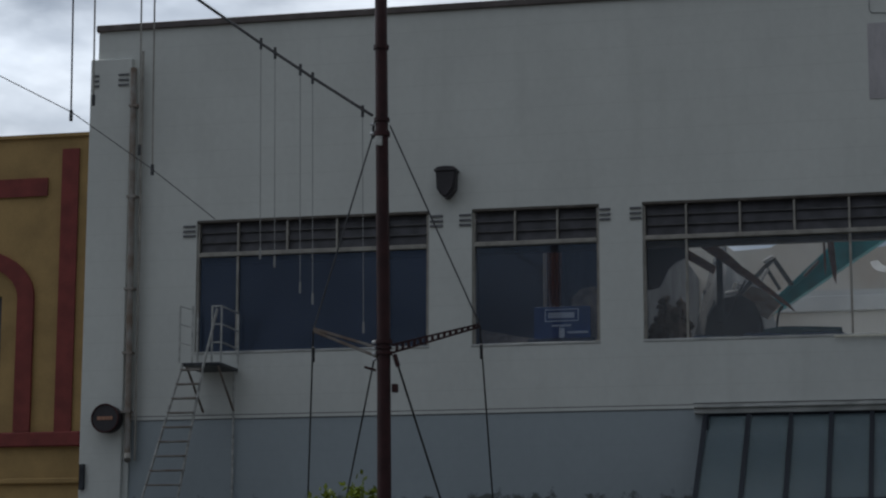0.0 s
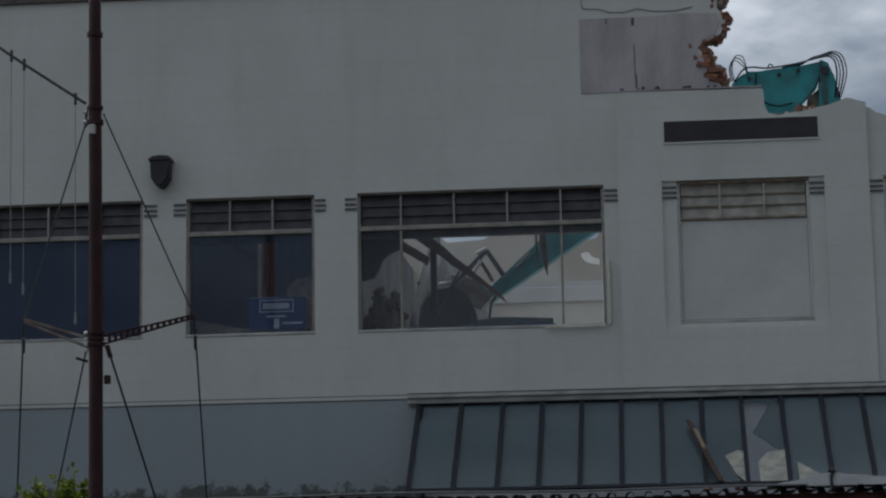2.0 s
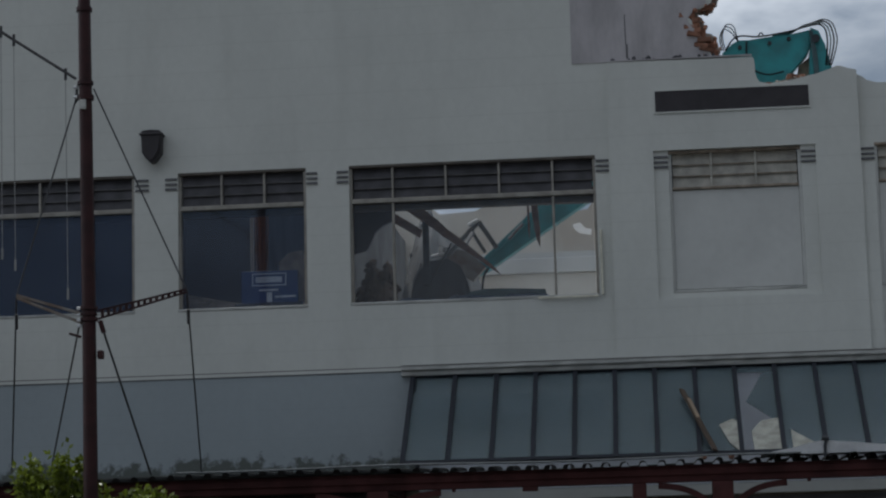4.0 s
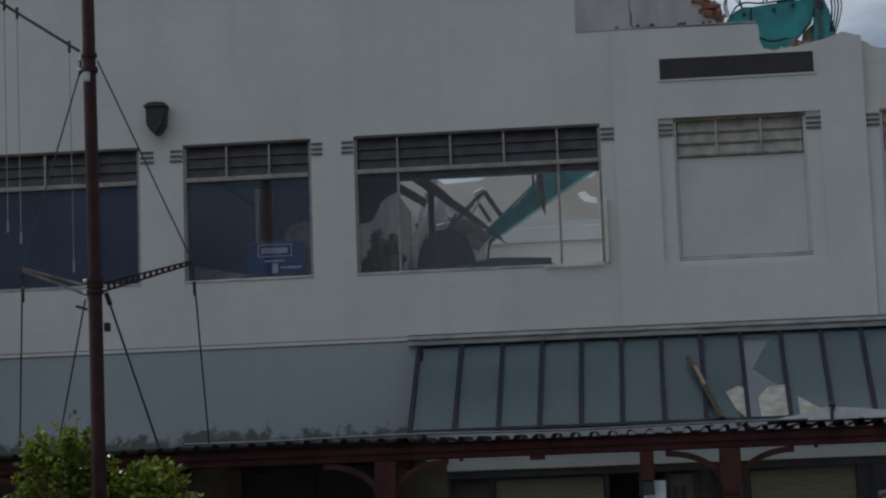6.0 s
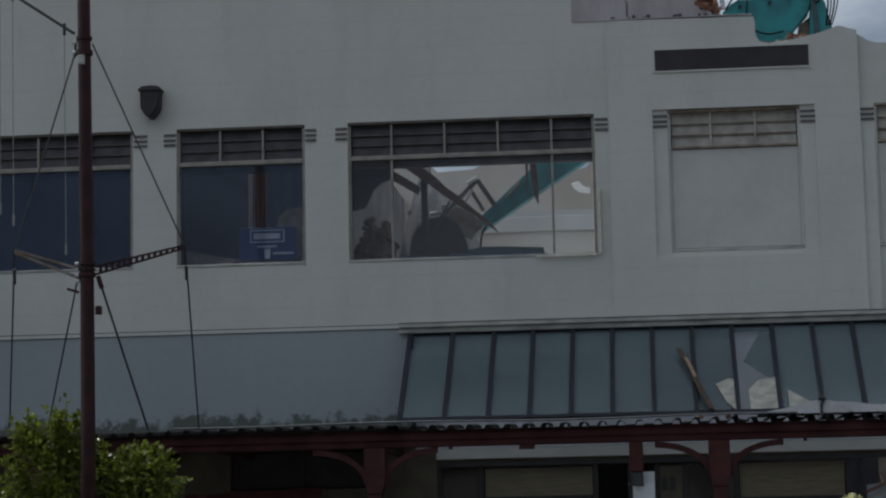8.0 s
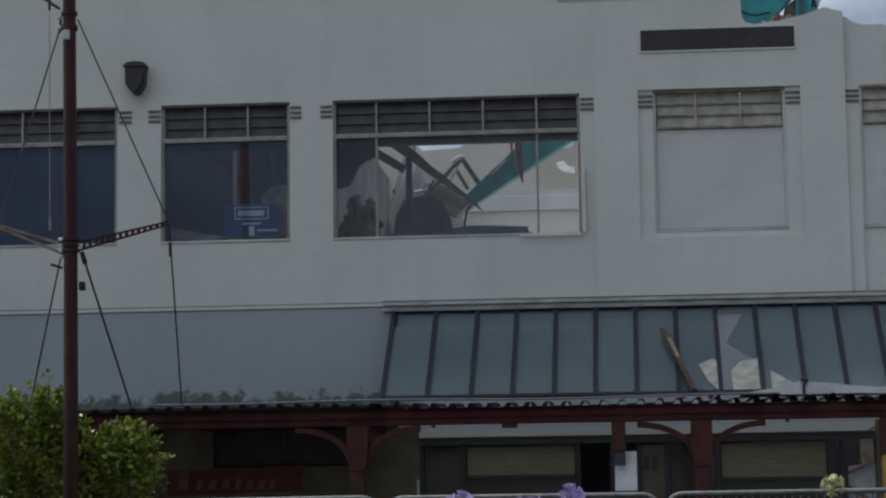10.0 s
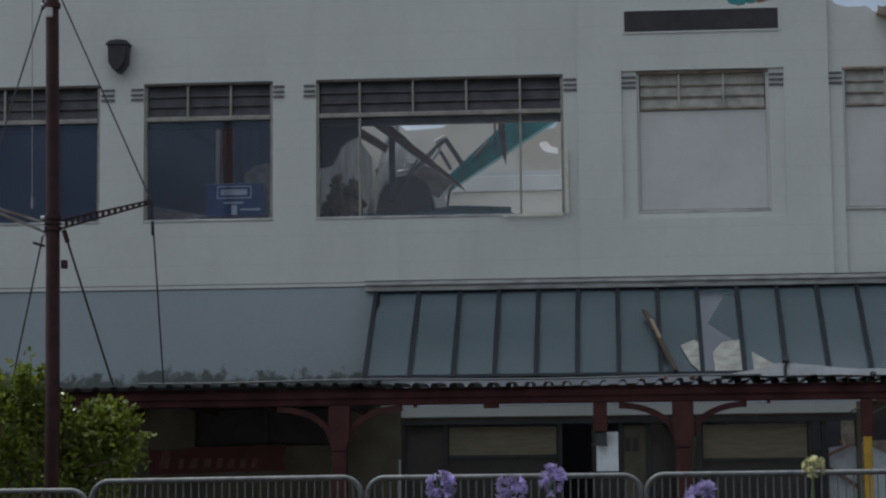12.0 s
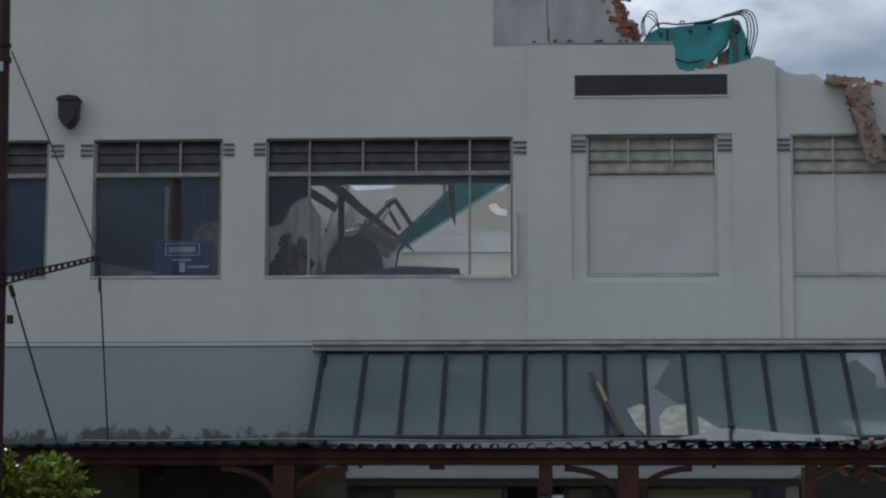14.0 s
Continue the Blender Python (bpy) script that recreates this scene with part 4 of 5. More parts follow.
sf_bm = prism(bmesh.new(), [(-1.18, 7.33), (-1.13, 7.20), (-1.05, 7.12), (-0.86, 7.08), (-0.86, 7.21), (-0.97, 7.24), (-1.05, 7.37)], 1.4, 1.42)
for v in sf_bm.verts:
    v.co.y += (v.co.z - 7.2) * 1.5
part("foil", sf_bm, M_SHEET, scrap)

# ---------------------------------------------------------------- excavator reaching over the wall
exc = thing("excavator", (5.0, 8.2, 0.0), "teal demolition excavator reaching in over the wall", "excavator")
# boom head with hoses above the torn wall
bm = bmesh.new()
arm = [(1.45, 10.10), (1.60, 10.24), (1.73, 10.31), (2.16, 10.30), (2.55, 10.36), (2.91, 10.43), (2.97, 10.30), (2.87, 10.02), (2.68, 9.82), (2.47, 9.58), (2.30, 9.50), (1.98, 9.46), (1.80, 9.62), (1.62, 9.92)]
prism(bm, arm, 1.3, 1.62)
bmesh.ops.bevel(bm, geom=[e for e in bm.edges if abs(e.verts[0].co.y - e.verts[1].co.y) < 1e-6], offset=0.03, segments=2, affect="EDGES")
part("boom_head", bm, M_TEAL, exc)
bm = bmesh.new()
prism(bm, [(2.93, 10.45), (3.06, 10.39), (3.15, 10.16), (3.24, 9.80), (3.28, 9.2), (2.86, 9.2), (2.88, 9.75), (2.90, 10.05), (2.98, 10.28)], 1.22, 1.7)
bmesh.ops.bevel(bm, geom=[e for e in bm.edges if abs(e.verts[0].co.y - e.verts[1].co.y) < 1e-6], offset=0.03, segments=2, affect="EDGES")
part("stick", bm, M_TEAL, exc)
part("side_plate", prism(bmesh.new(), [(2.90, 10.40), (2.96, 10.36), (3.02, 9.9), (3.04, 9.2), (2.96, 9.2), (2.94, 9.85)], 1.17, 1.219), M_DULLTEAL, exc, "dull dark teal side plate")
part("ram_head_shaded", prism(bmesh.new(), [(2.90, 10.0), (2.72, 9.86), (2.68, 9.66), (2.72, 9.2), (2.9, 9.2)], 1.5, 1.68), M_RUST, exc, "brown ram head with the arm's shade in its colour")
part("pivot_pin", bar([(3.0, 1.15, 10.24), (3.0, 1.74, 10.24)], 0.07, 16), M_STEEL_DARK, exc)
for x, z in ((1.74, 10.17), (2.24, 10.22), (2.56, 10.28)):
    part("bolt", bar([(x, 1.25, z), (x, 1.3, z)], 0.032, 12), M_STEEL_DARK, exc)


def smooth_line(pts, rounds=4):
    """Corner points softened into a hanging curve."""
    line = [Vector(a).lerp(Vector(b), k / 5) for a, b in zip(pts, pts[1:]) for k in range(5)] + [Vector(pts[-1])]
    for _ in range(rounds):
        line = [line[0]] + [(line[k - 1] + line[k] * 2 + line[k + 1]) / 4 for k in range(1, len(line) - 1)] + [line[-1]]
    return line


# hoses over the joint, and one along the top of the arm
for i, (r, mat) in enumerate(((0.015, M_HOSE), (0.012, M_DULLTEAL), (0.014, M_HOSE), (0.011, M_STEEL_DARK))):
    e = 0.075 * i
    part("hose", bar(smooth_line([(2.30, 1.27 + e, 10.36), (2.62, 1.26 + e, 10.41), (2.80, 1.25 + e, 10.46 + e * 0.4), (2.96, 1.24 + e, 10.49 + e * 0.4), (3.08 + e * 0.3, 1.22, 10.50 + e * 0.4), (3.17 + e * 0.6, 1.2, 10.42 + e * 0.4), (3.20 + e * 0.75, 1.2, 10.22), (3.18 + e * 0.6, 1.2, 10.0), (3.15 + e * 0.4, 1.22, 9.78)]), r, 8), mat, exc, smooth=True)
part("hose", bar(smooth_line([(1.50, 1.26, 10.12), (1.62, 1.24, 10.32), (1.78, 1.24, 10.37), (2.0, 1.25, 10.33), (2.3, 1.26, 10.36), (2.62, 1.26, 10.41)]), 0.015, 8), M_HOSE, exc, smooth=True)
for i in range(3):
    e = 0.06 * i
    part("hose", bar(smooth_line([(1.72, 1.26, 10.26), (1.60 + e * 0.5, 1.22, 10.44 + e), (1.47 + e * 0.3, 1.2, 10.50 + e * 0.6), (1.40 + e * 0.4, 1.2, 10.34), (1.44 + e * 0.5, 1.24, 10.12)]), 0.009, 8), M_HOSE, exc, smooth=True)
part("hose_clip", bar(smooth_line([(2.05, 1.25, 10.32), (2.08, 1.24, 10.40), (2.13, 1.24, 10.39), (2.14, 1.25, 10.33)], 2), 0.012, 6), M_STEEL_DARK, exc)
part("hose", bar(smooth_line([(1.86, 1.27, 10.27), (1.84, 1.25, 10.0), (1.95, 1.25, 9.75), (2.2, 1.25, 9.66), (2.45, 1.25, 9.72)]), 0.014, 8), M_HOSE, exc, smooth=True)
# second arm and grab seen in the broken window
part("boom", beam(bmesh.new(), (3.4, 3.6, 9.75), (-0.7, 2.6, 8.12), 0.45, 0.46), M_TEAL, exc)
bm = bmesh.new()
prism(bm, [(-3.05, 6.66), (-1.81, 7.79), (-1.15, 8.30), (-0.3, 8.62), (-0.3, 8.24), (-0.99, 7.80), (-1.61, 7.40), (-2.69, 6.70), (-2.93, 6.60)], 2.26, 2.54)
bmesh.ops.bevel(bm, geom=[e for e in bm.edges if abs(e.verts[0].co.y - e.verts[1].co.y) < 1e-6], offset=0.025, segments=2, affect="EDGES")
part("lower_boom", bm, M_TEAL, exc)
part("boom_rib", beam(bmesh.new(), (-2.86, 2.24, 6.76), (-1.78, 2.24, 7.70), 0.03, 0.05), M_TEAL, exc)
part("ram", bar([(-2.05, 2.18, 7.48), (-2.30, 2.18, 7.22)], 0.03, 12), M_GALV, exc)
# linkage and bucket at the end of the arm
bm = prism(bmesh.new(), ragged([(-3.97, 6.10), (-3.93, 6.45), (-3.84, 6.66), (-3.64, 6.83), (-3.32, 6.87), (-3.12, 6.74), (-3.02, 6.52), (-2.95, 6.25), (-3.15, 6.05), (-3.6, 6.0)], 0.14, 0.012, rng), 1.75, 2.7)
bmesh.ops.bevel(bm, geom=[e for e in bm.edges if e.verts[0].co.y < 1.76 and e.verts[1].co.y < 1.76], offset=0.07, segments=2, affect="EDGES")
bucket = part("bucket", bm, M_STEEL_DARK, exc, "dark blue-grey steel bucket")
for k in range(4):
    part("tooth", beam(bmesh.new(), (-3.80 + 0.03 * k, 1.9 + 0.2 * k, 6.72), (-3.93 + 0.03 * k, 1.9 + 0.2 * k, 6.50), 0.07, 0.05), M_GALV, bucket)
part("link_plate", prism(bmesh.new(), [(-3.42, 6.84), (-3.18, 7.06), (-2.98, 7.0), (-2.70, 6.74), (-2.92, 6.5), (-3.1, 6.6)], 2.05, 2.22), M_PIPE, exc, "rusty grey link plate")
for a, b, w in (((-2.80, 7.52), (-2.51, 7.07), 0.08), ((-2.92, 7.36), (-2.71, 7.0), 0.06), ((-3.46, 6.86), (-2.80, 7.53), 0.07)):
    part("link_bar", beam(bmesh.new(), (a[0], 2.1, a[1]), (b[0], 2.1, b[1]), 0.10, w), M_GALV, exc)
for a, b in (((-3.02, 7.14), (-2.90, 7.34)), ((-2.97, 7.46), (-2.80, 7.55)), ((-3.62, 6.94), (-3.40, 6.98)), ((-3.48, 7.02), (-3.44, 7.12))):
    part("glint_bar", bar([(a[0], 2.0, a[1]), (b[0], 2.0, b[1])], 0.035, 8), M_GLINT, exc, "white bar for a glint on wet steel")
part("hose", bar(smooth_line([(-2.66, 2.05, 6.70), (-2.74, 2.0, 6.58), (-2.76, 2.0, 6.36), (-2.80, 2.1, 6.2)]), 0.02, 8), M_HOSE, exc, smooth=True)
# machine body on the ground inside
part("house", boxed(3.6, 6.2, 6.6, 9.0, 1.1, 3.2, bevel=0.12), M_TEAL, exc)
part("cab", boxed(3.7, 4.6, 6.5, 7.6, 3.21, 4.55, bevel=0.1), M_TEAL, exc)
part("upright_boom", beam(bmesh.new(), (4.6, 7.2, 3.1), (3.4, 3.8, 9.80), 0.55, 0.6), M_TEAL, exc)
for x in (3.4, 5.7):
    part("track", boxed(x, x + 0.7, 5.9, 9.6, 0.0, 1.05, bevel=0.25), M_STEEL_DARK, exc)
part("link", beam(bmesh.new(), (3.05, 1.45, 9.5), (3.35, 3.4, 9.55), 0.3, 0.3), M_TEAL, exc)

# ---------------------------------------------------------------- street canopy
rng = random.Random(21)
can = thing("street_canopy", (-2, -3.3, 0.0), "dark red timber street canopy with ribbed roof edge", "canopy")
CX0, CX1, CY = -14.2, 6.6, -3.4
# ribbed sheet: rounded ribs along the edge; behind the skylight it stops short of the wall


def ribbed(x0, x1, back, seed):
    bm = bmesh.new()
    pitch, cols, x = 0.27, [], x0
    while x < x1:
        for u, h in ((0.0, 0.0), (0.55, 0.0), (0.62, 0.045), (0.72, 0.062), (0.86, 0.062), (0.95, 0.045)):
            px = x + pitch * u
            sag = 0.02 * math.sin(px * 0.9) + (0.03 * math.sin(px * 7) if px > 1.2 else 0)
            cols.append([bm.verts.new((px, y, z + h + sag * (1 if y < -3 else 0))) for y, z in ((CY - 0.12, 2.955), (CY + 1.0, 3.01), (back, 3.01 + 0.035 * (back - CY - 1.0)))])
        x += pitch
    for a, b in zip(cols, cols[1:]):
        for k in range(2):
            bm.faces.new((a[k], b[k], b[k + 1], a[k + 1]))
    bmesh.ops.solidify(bm, geom=bm.faces[:], thickness=0.02)
    return bm


part("roof_sheet", ribbed(CX0, -3.85, -0.03, 1), M_ROOF, can, "grey ribbed roof sheet with bent edge")
part("roof_sheet", ribbed(-3.86, CX1, -1.86, 2), M_ROOF, can, "grey ribbed roof sheet with bent edge")
bm = bmesh.new()
pts = [(x, CY - 0.06, 3.055 + 0.012 * math.sin(x * 1.3)) for x in [-6.9 + 0.25 * i for i in range(37)]]
tube(bm, pts, 0.016, 6)
part("edge_flashing", bm, M_FLASH, can, "silver edge flashing")
part("fascia_beam", boxed(CX0, CX1, CY, CY + 0.14, 2.70, 2.945, bevel=0.012), M_FASCIA, can)
part("fascia_lip", boxed(CX0, CX1, CY - 0.03, CY - 0.001, 2.80, 2.90, bevel=0.008), M_FASCIA, can)
part("soffit", boxed(CX0, -3.8, CY + 0.15, -0.03, 2.86, 2.89), M_BROWNWALL, can)
part("soffit", boxed(-3.8, 3.6, CY + 0.15, -1.86, 2.86, 2.89), M_BROWNWALL, can)
for x in [CX0 + 0.6 + 1.2 * i for i in range(9)]:
    part("rafter", boxed(x, x + 0.07, CY + 0.15, -0.03, 2.72, 2.855), M_OXIDE, can)
for x in (-2.86, 0.1, 2.2):
    part("beam_bolt", bar([(x, CY + 0.05, 2.70), (x, CY + 0.05, 2.66)], 0.03, 8), M_OXIDE, can)
part("beam_block", boxed(-1.87, -1.65, CY + 0.01, CY + 0.12, 2.64, 2.70), M_OXIDE, can)


def curved_bracket(x, side):
    bm = bmesh.new()
    upper, lower = [], []
    for k in range(13):
        a = math.pi / 2 * k / 12
        px, pz = 0.13 + 0.78 * (1 - math.cos(a)), 2.20 + 0.455 * math.sin(a)
        nx, nz = -math.cos(a) / 0.85, math.sin(a) / 0.455
        s = 0.042 / math.hypot(nx, nz)
        upper.append((x + side * (px + nx * s), min(pz + nz * s, 2.698)))
        lower.append((x + side * (px - nx * s), pz - nz * s))
    prism(bm, upper + lower[::-1], CY + 0.03, CY + 0.11)
    return bm


def canopy_post(x, top_w=0.15, neck=0.105):
    p = part("post", boxed(x - neck, x + neck, CY - 0.04, CY + 0.17, 0.0, 2.05, bevel=0.015), M_OXIDE, can)
    bm = bmesh.new()
    prism(bm, [(x - neck, 2.051), (x + neck, 2.051), (x + top_w, 2.25), (x + top_w, 2.699), (x - top_w, 2.699), (x - top_w, 2.25)], CY - 0.05, CY + 0.18)
    part("post_head", bm, M_OXIDE, p)
    for s in (-1, 1):
        part("bracket", curved_bracket(x, s), M_OXIDE, p)
    part("post_base", boxed(x - 0.16, x + 0.16, CY - 0.09, CY + 0.22, 0.0, 0.3, bevel=0.02), M_OXIDE, p)


for x in (-13.9, -8.93, -3.96, 0.98):
    canopy_post(x)
part("corner_post", boxed(3.50, 3.66, CY, CY + 0.15, 2.18, 2.699, bevel=0.01), M_OXIDE, can)
d = part("drop_post", boxed(-0.30, -0.10, CY, CY + 0.15, 2.28, 2.699, bevel=0.01), M_OXIDE, can)
part("drop_lamp", boxed(-0.27, -0.11, CY + 0.01, CY + 0.14, 2.08, 2.279, bevel=0.015), M_STEEL_DARK, d, "dark lamp under the drop post")
part("lamp_arm", bar([(-0.34, CY + 0.05, 2.1), (-0.1, CY + 0.05, 2.09)], 0.012), M_STEEL_DARK, d)

nt = thing("hanging_notice", (-0.1, CY, 2.27), "blank white board hanging under the canopy drop post", "notice board")
part("board", boxed(-0.262, 0.052, CY + 0.15, CY + 0.165, 1.72, 2.28, bevel=0.004), M_LETTER, nt)
part("hanger", bar([(-0.2, CY + 0.157, 2.28), (-0.2, CY + 0.10, 2.40)], 0.01, 6), M_STEEL_DARK, nt)

# fallen white sheet and scraps on the canopy edge
fs = thing("fallen_roof_sheet", (3.0, -3.3, 3.03), "bent white roofing sheet lying on the canopy", "roof sheet")
bm = bmesh.new()
top = ragged([(1.55, 3.055), (2.0, 3.14), (2.42, 3.235), (2.9, 3.19), (3.5, 3.13), (4.0, 3.12), (4.28, 3.09)], 0.2, 0.01, rng)
prism(bm, top + [(4.1, 3.05), (3.65, 3.035), (3.2, 3.05), (2.2, 3.045)], CY - 0.02, CY + 0.02)
prism(bm, top + [(4.1, 3.07), (2.0, 3.07)], CY + 0.021, CY + 0.9)
part("sheet", bm, M_SHEET, fs)
sp = thing("bent_bolt", (2.44, -3.4, 3.05), "dark bent bolt standing on the canopy edge", "bolt")
part("shank", bar([(2.44, CY - 0.05, 3.0), (2.44, CY - 0.05, 3.16), (2.47, CY - 0.05, 3.24)], 0.022, 8), M_STEEL_DARK, sp)
part("head", bar([(2.40, CY - 0.05, 3.26), (2.5, CY - 0.05, 3.25)], 0.035, 8), M_STEEL_DARK, sp)
for i in range(26):
    x = rng.uniform(0.6, 6.2) if i > 8 else rng.uniform(3.6, 6.3)
    ob = thing("masonry_scrap", (x, CY - 0.02, 3.03), "small broken scrap of masonry on the canopy", "debris", "scraps on the canopy")
    bm = bmesh.new()
    lump(bm, (x, CY + rng.uniform(-0.06, 0.4), 3.05), rng.uniform(0.03, 0.07) * (1.5 if x > 4.2 else 1), rng)
    part("piece", bm, (M_BRICK, M_MORTAR, M_ROOF)[i % 3], ob)
# broken underside and debris at the torn end
for i in range(22):
    x = rng.uniform(3.75, 6.4)
    brick_ob = thing("fallen_brick", (x, -2.6, 2.77), "orange broken brick caught in the torn canopy", "brick", "bricks in the canopy")
    m = new("brick", BRICKS[i % 5])
    m.parent = brick_ob
    m.matrix_basis = pose(rng.uniform(-0.1, 0.1), rng.uniform(-0.7, 0.9), rng.uniform(-0.25, 0.02), rng.uniform(-60, 60), rng.uniform(-40, 40), rng.uniform(0, 180))
lath = thing("hanging_lath", (4.6, -2.4, 2.7), "torn laths and netting under the canopy end", "debris")
for i in range(12):
    x = rng.uniform(3.75, 6.0)
    part("lath", beam(bmesh.new(), (x, -2.6 + rng.uniform(-0.4, 0.4), 2.95), (x + rng.uniform(-0.8, 0.8), -2.6 + rng.uniform(-0.4, 0.6), 2.55 + rng.uniform(-0.05, 0.2)), 0.05, 0.015), M_TIMBER_PALE if i % 2 else M_TIMBER, lath)

# sloping skylight over the canopy
gl = thing("lean_to_skylight", (1.4, -1.0, 3.1), "black framed sloping glass skylight with broken panes", "skylight")
BX = [-3.77, -3.085] + [-2.42 + 0.6266 * i for i in range(15)]
T, B = (-0.03, 4.675), (-1.885, 3.155)


def on_slope(x, k, off=0.0):
    return Vector((x, T[0] + (B[0] - T[0]) * k - off * 0.63, T[1] + (B[1] - T[1]) * k + off * 0.77))


for i, x in enumerate(BX):
    part("glazing_bar", beam(bmesh.new(), on_slope(x, 0, 0.02), on_slope(x, 1, 0.02), 0.07, 0.06, up=(0, 0.5, 0.9)), M_BAR, gl)
for k, w in ((0.0, 0.07), (0.985, 0.06)):
    part("rail", beam(bmesh.new(), on_slope(BX[0] - 0.03, k, 0.015), on_slope(BX[-1] + 0.03, k, 0.015), w, 0.055, up=(0, 0.5, 0.9)), M_BAR, gl)
SHAPES = {8: [[(0.70, 0.08), (1, 0.08), (1, 0.68), (0.88, 0.64), (0.18, 0.42)], [(0, 0), (1, 0), (1, 0.07), (0, 0.06)]],
          13: [[(0, 0.0), (0.02, 0.14), (0.3, 0.08), (0.75, 0.28), (0.7, 0.42), (1, 0.45), (1, 0.98), (0, 0.98)]]}
for i in range(16):
    for shape in SHAPES.get(i, [[(0, 0), (1, 0), (1, 0.98), (0, 0.98)]]):
        bm = bmesh.new()
        w = BX[i + 1] - BX[i] - 0.06
        up, dn = [], []
        for u, k in shape:
            p = on_slope(BX[i] + 0.03 + w * u, 0.02 + 0.95 * k)
            up.append(bm.verts.new(p))
            dn.append(bm.verts.new(p + Vector((0, 0.004, -0.005))))
        bm.faces.new(up)
        bm.faces.new(dn[::-1])
        for a in range(len(up)):
            b = (a + 1) % len(up)
            bm.faces.new((up[a], dn[a], dn[b], up[b]))
        g = part("pane", bm, M_SKYGLASS, gl)
        g.visible_shadow = False
# cheek at the closed end, and the wall lining seen through the glass
part("cheek", prism(bmesh.new(), [(-3.73, 3.12), (-3.70, 3.12), (-3.70, 4.62), (-3.73, 4.62)], -0.35, -0.03), M_BAR, gl)
loose = thing("broken_plank", (0.7, -1.3, 3.1), "splintered pale plank stuck through the skylight", "plank")
bm = bmesh.new()
beam(bm, on_slope(0.50, 0.32, 0.10), on_slope(0.94, 1.0, 0.10), 0.09, 0.03, up=(0, 0.5, 0.9))
part("wood", bm, M_BARK, loose)
part("split_end", beam(bmesh.new(), on_slope(0.60, 0.45, 0.14), on_slope(0.72, 0.66, 0.14), 0.06, 0.02, up=(0, 0.5, 0.9)), M_TIMBER_PALE, loose, "pale split wood")
for sx, sk, shape in ((1.33, 0.98, [(0, 0), (-0.16, -0.10), (-0.30, -0.30), (-0.10, -0.36), (-0.02, -0.34)]), (1.95, 0.98, [(0, 0), (-0.42, 0), (-0.44, -0.22), (-0.28, -0.33), (0, -0.36)]), (2.1, 0.98, [(0, 0), (0, -0.22), (0.5, 0)])):
    ob = thing("plaster_scrap", on_slope(sx, sk, -0.05), "pale patch on the skylight for sunlit bits behind the glass", "debris", "scraps on the glass")
    bm = bmesh.new()
    v = [bm.verts.new(on_slope(sx + u, sk + k, 0.025)) for u, k in shape]
    w = [bm.verts.new(q.co + Vector((0, 0.01, -0.012))) for q in v]
    bm.faces.new(v)
    bm.faces.new(w[::-1])
    for a in range(len(v)):
        b = (a + 1) % len(v)
        bm.faces.new((v[a], w[a], w[b], v[b]))
    part("lining", bm, M_SUNLIT_BITS, ob)

# ---------------------------------------------------------------- shop front under the canopy
sf = tagged(new("shop_front"), "dark shop front with blinds and pale fascia strip", "shop front", kind="structure")
part("fascia_strip", boxed(-3.39, 3.79, -0.07, -0.021, 2.66, 2.835, bevel=0.01), M_BOARD, sf, "pale grey fascia strip")
part("frame_head", boxed(-3.39, 3.79, -0.05, 0.1, 2.54, 2.619), M_SHOPDARK, sf)
for x in (-3.39, -2.72, -0.90, -0.36, 0.06, 0.5, 1.30, 3.04, 3.24):
    part("frame_post", boxed(x, x + 0.07, -0.01, 0.1, 0.0, 2.539), M_SHOPDARK, sf)
for x0, x1, z0 in ((-2.65, -0.90, 2.06), (1.37, 3.04, 1.97)):
    part("blind", boxed(x0 + 0.02, x1 - 0.02, 0.05, 0.07, z0, 2.50), M_BLIND, sf, "olive roller blind half lowered")
    part("blind_rail", boxed(x0 + 0.01, x1 - 0.01, 0.04, 0.08, z0 - 0.05, z0 - 0.001), M_SHOPDARK, sf)
part("door_panel", boxed(-0.285, 0.055, 0.0, 0.04, 0.0, 2.42), M_SHOPDARK, sf)
np_ = part("number_panel", boxed(0.135, 0.495, 0.02, 0.05, 1.1, 2.5), M_BROWNWALL, sf)
for x in (0.17, 0.29):
    part("number_bar", boxed(x, x + 0.085, 0.012, 0.019, 2.10, 2.31), M_SHOPDARK, np_)
for x0, x1 in ((-3.32, -2.73), (-2.65, -0.91), (0.575, 1.295), (1.375, 3.03)):
    g = part("shop_pane", boxed(x0, x1, 0.085, 0.091, 0.3, 2.53), M_SHOPGLASS, sf)
    g.visible_shadow = False
part("stall_riser", boxed(-3.39, 3.79, -0.019, 0.1, 0.0, 0.3), M_SHOPDARK, sf)
dw = part("dark_window", boxed(-6.71, -4.43, 0.1, 0.12, 2.25, 2.83), M_PLAQUE, sf, "black shop window")
part("dark_window_frame", boxed(-5.6, -5.55, 0.06, 0.099, 2.25, 2.83), M_SHOPDARK, dw)
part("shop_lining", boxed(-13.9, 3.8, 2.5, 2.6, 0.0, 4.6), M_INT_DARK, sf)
part("rear_lining", boxed(3.8, 9.0, 5.3, 5.4, 0.0, 4.6), M_MORTAR, sf)
part("white_jamb", boxed(-3.43, -3.395, -0.06, -0.021, 0.0, 2.0), M_BOARD, sf)
rs = thing("shop_sign", (-6.4, -0.05, 1.8), "faded red painted shop sign with worn lettering bars", "sign")
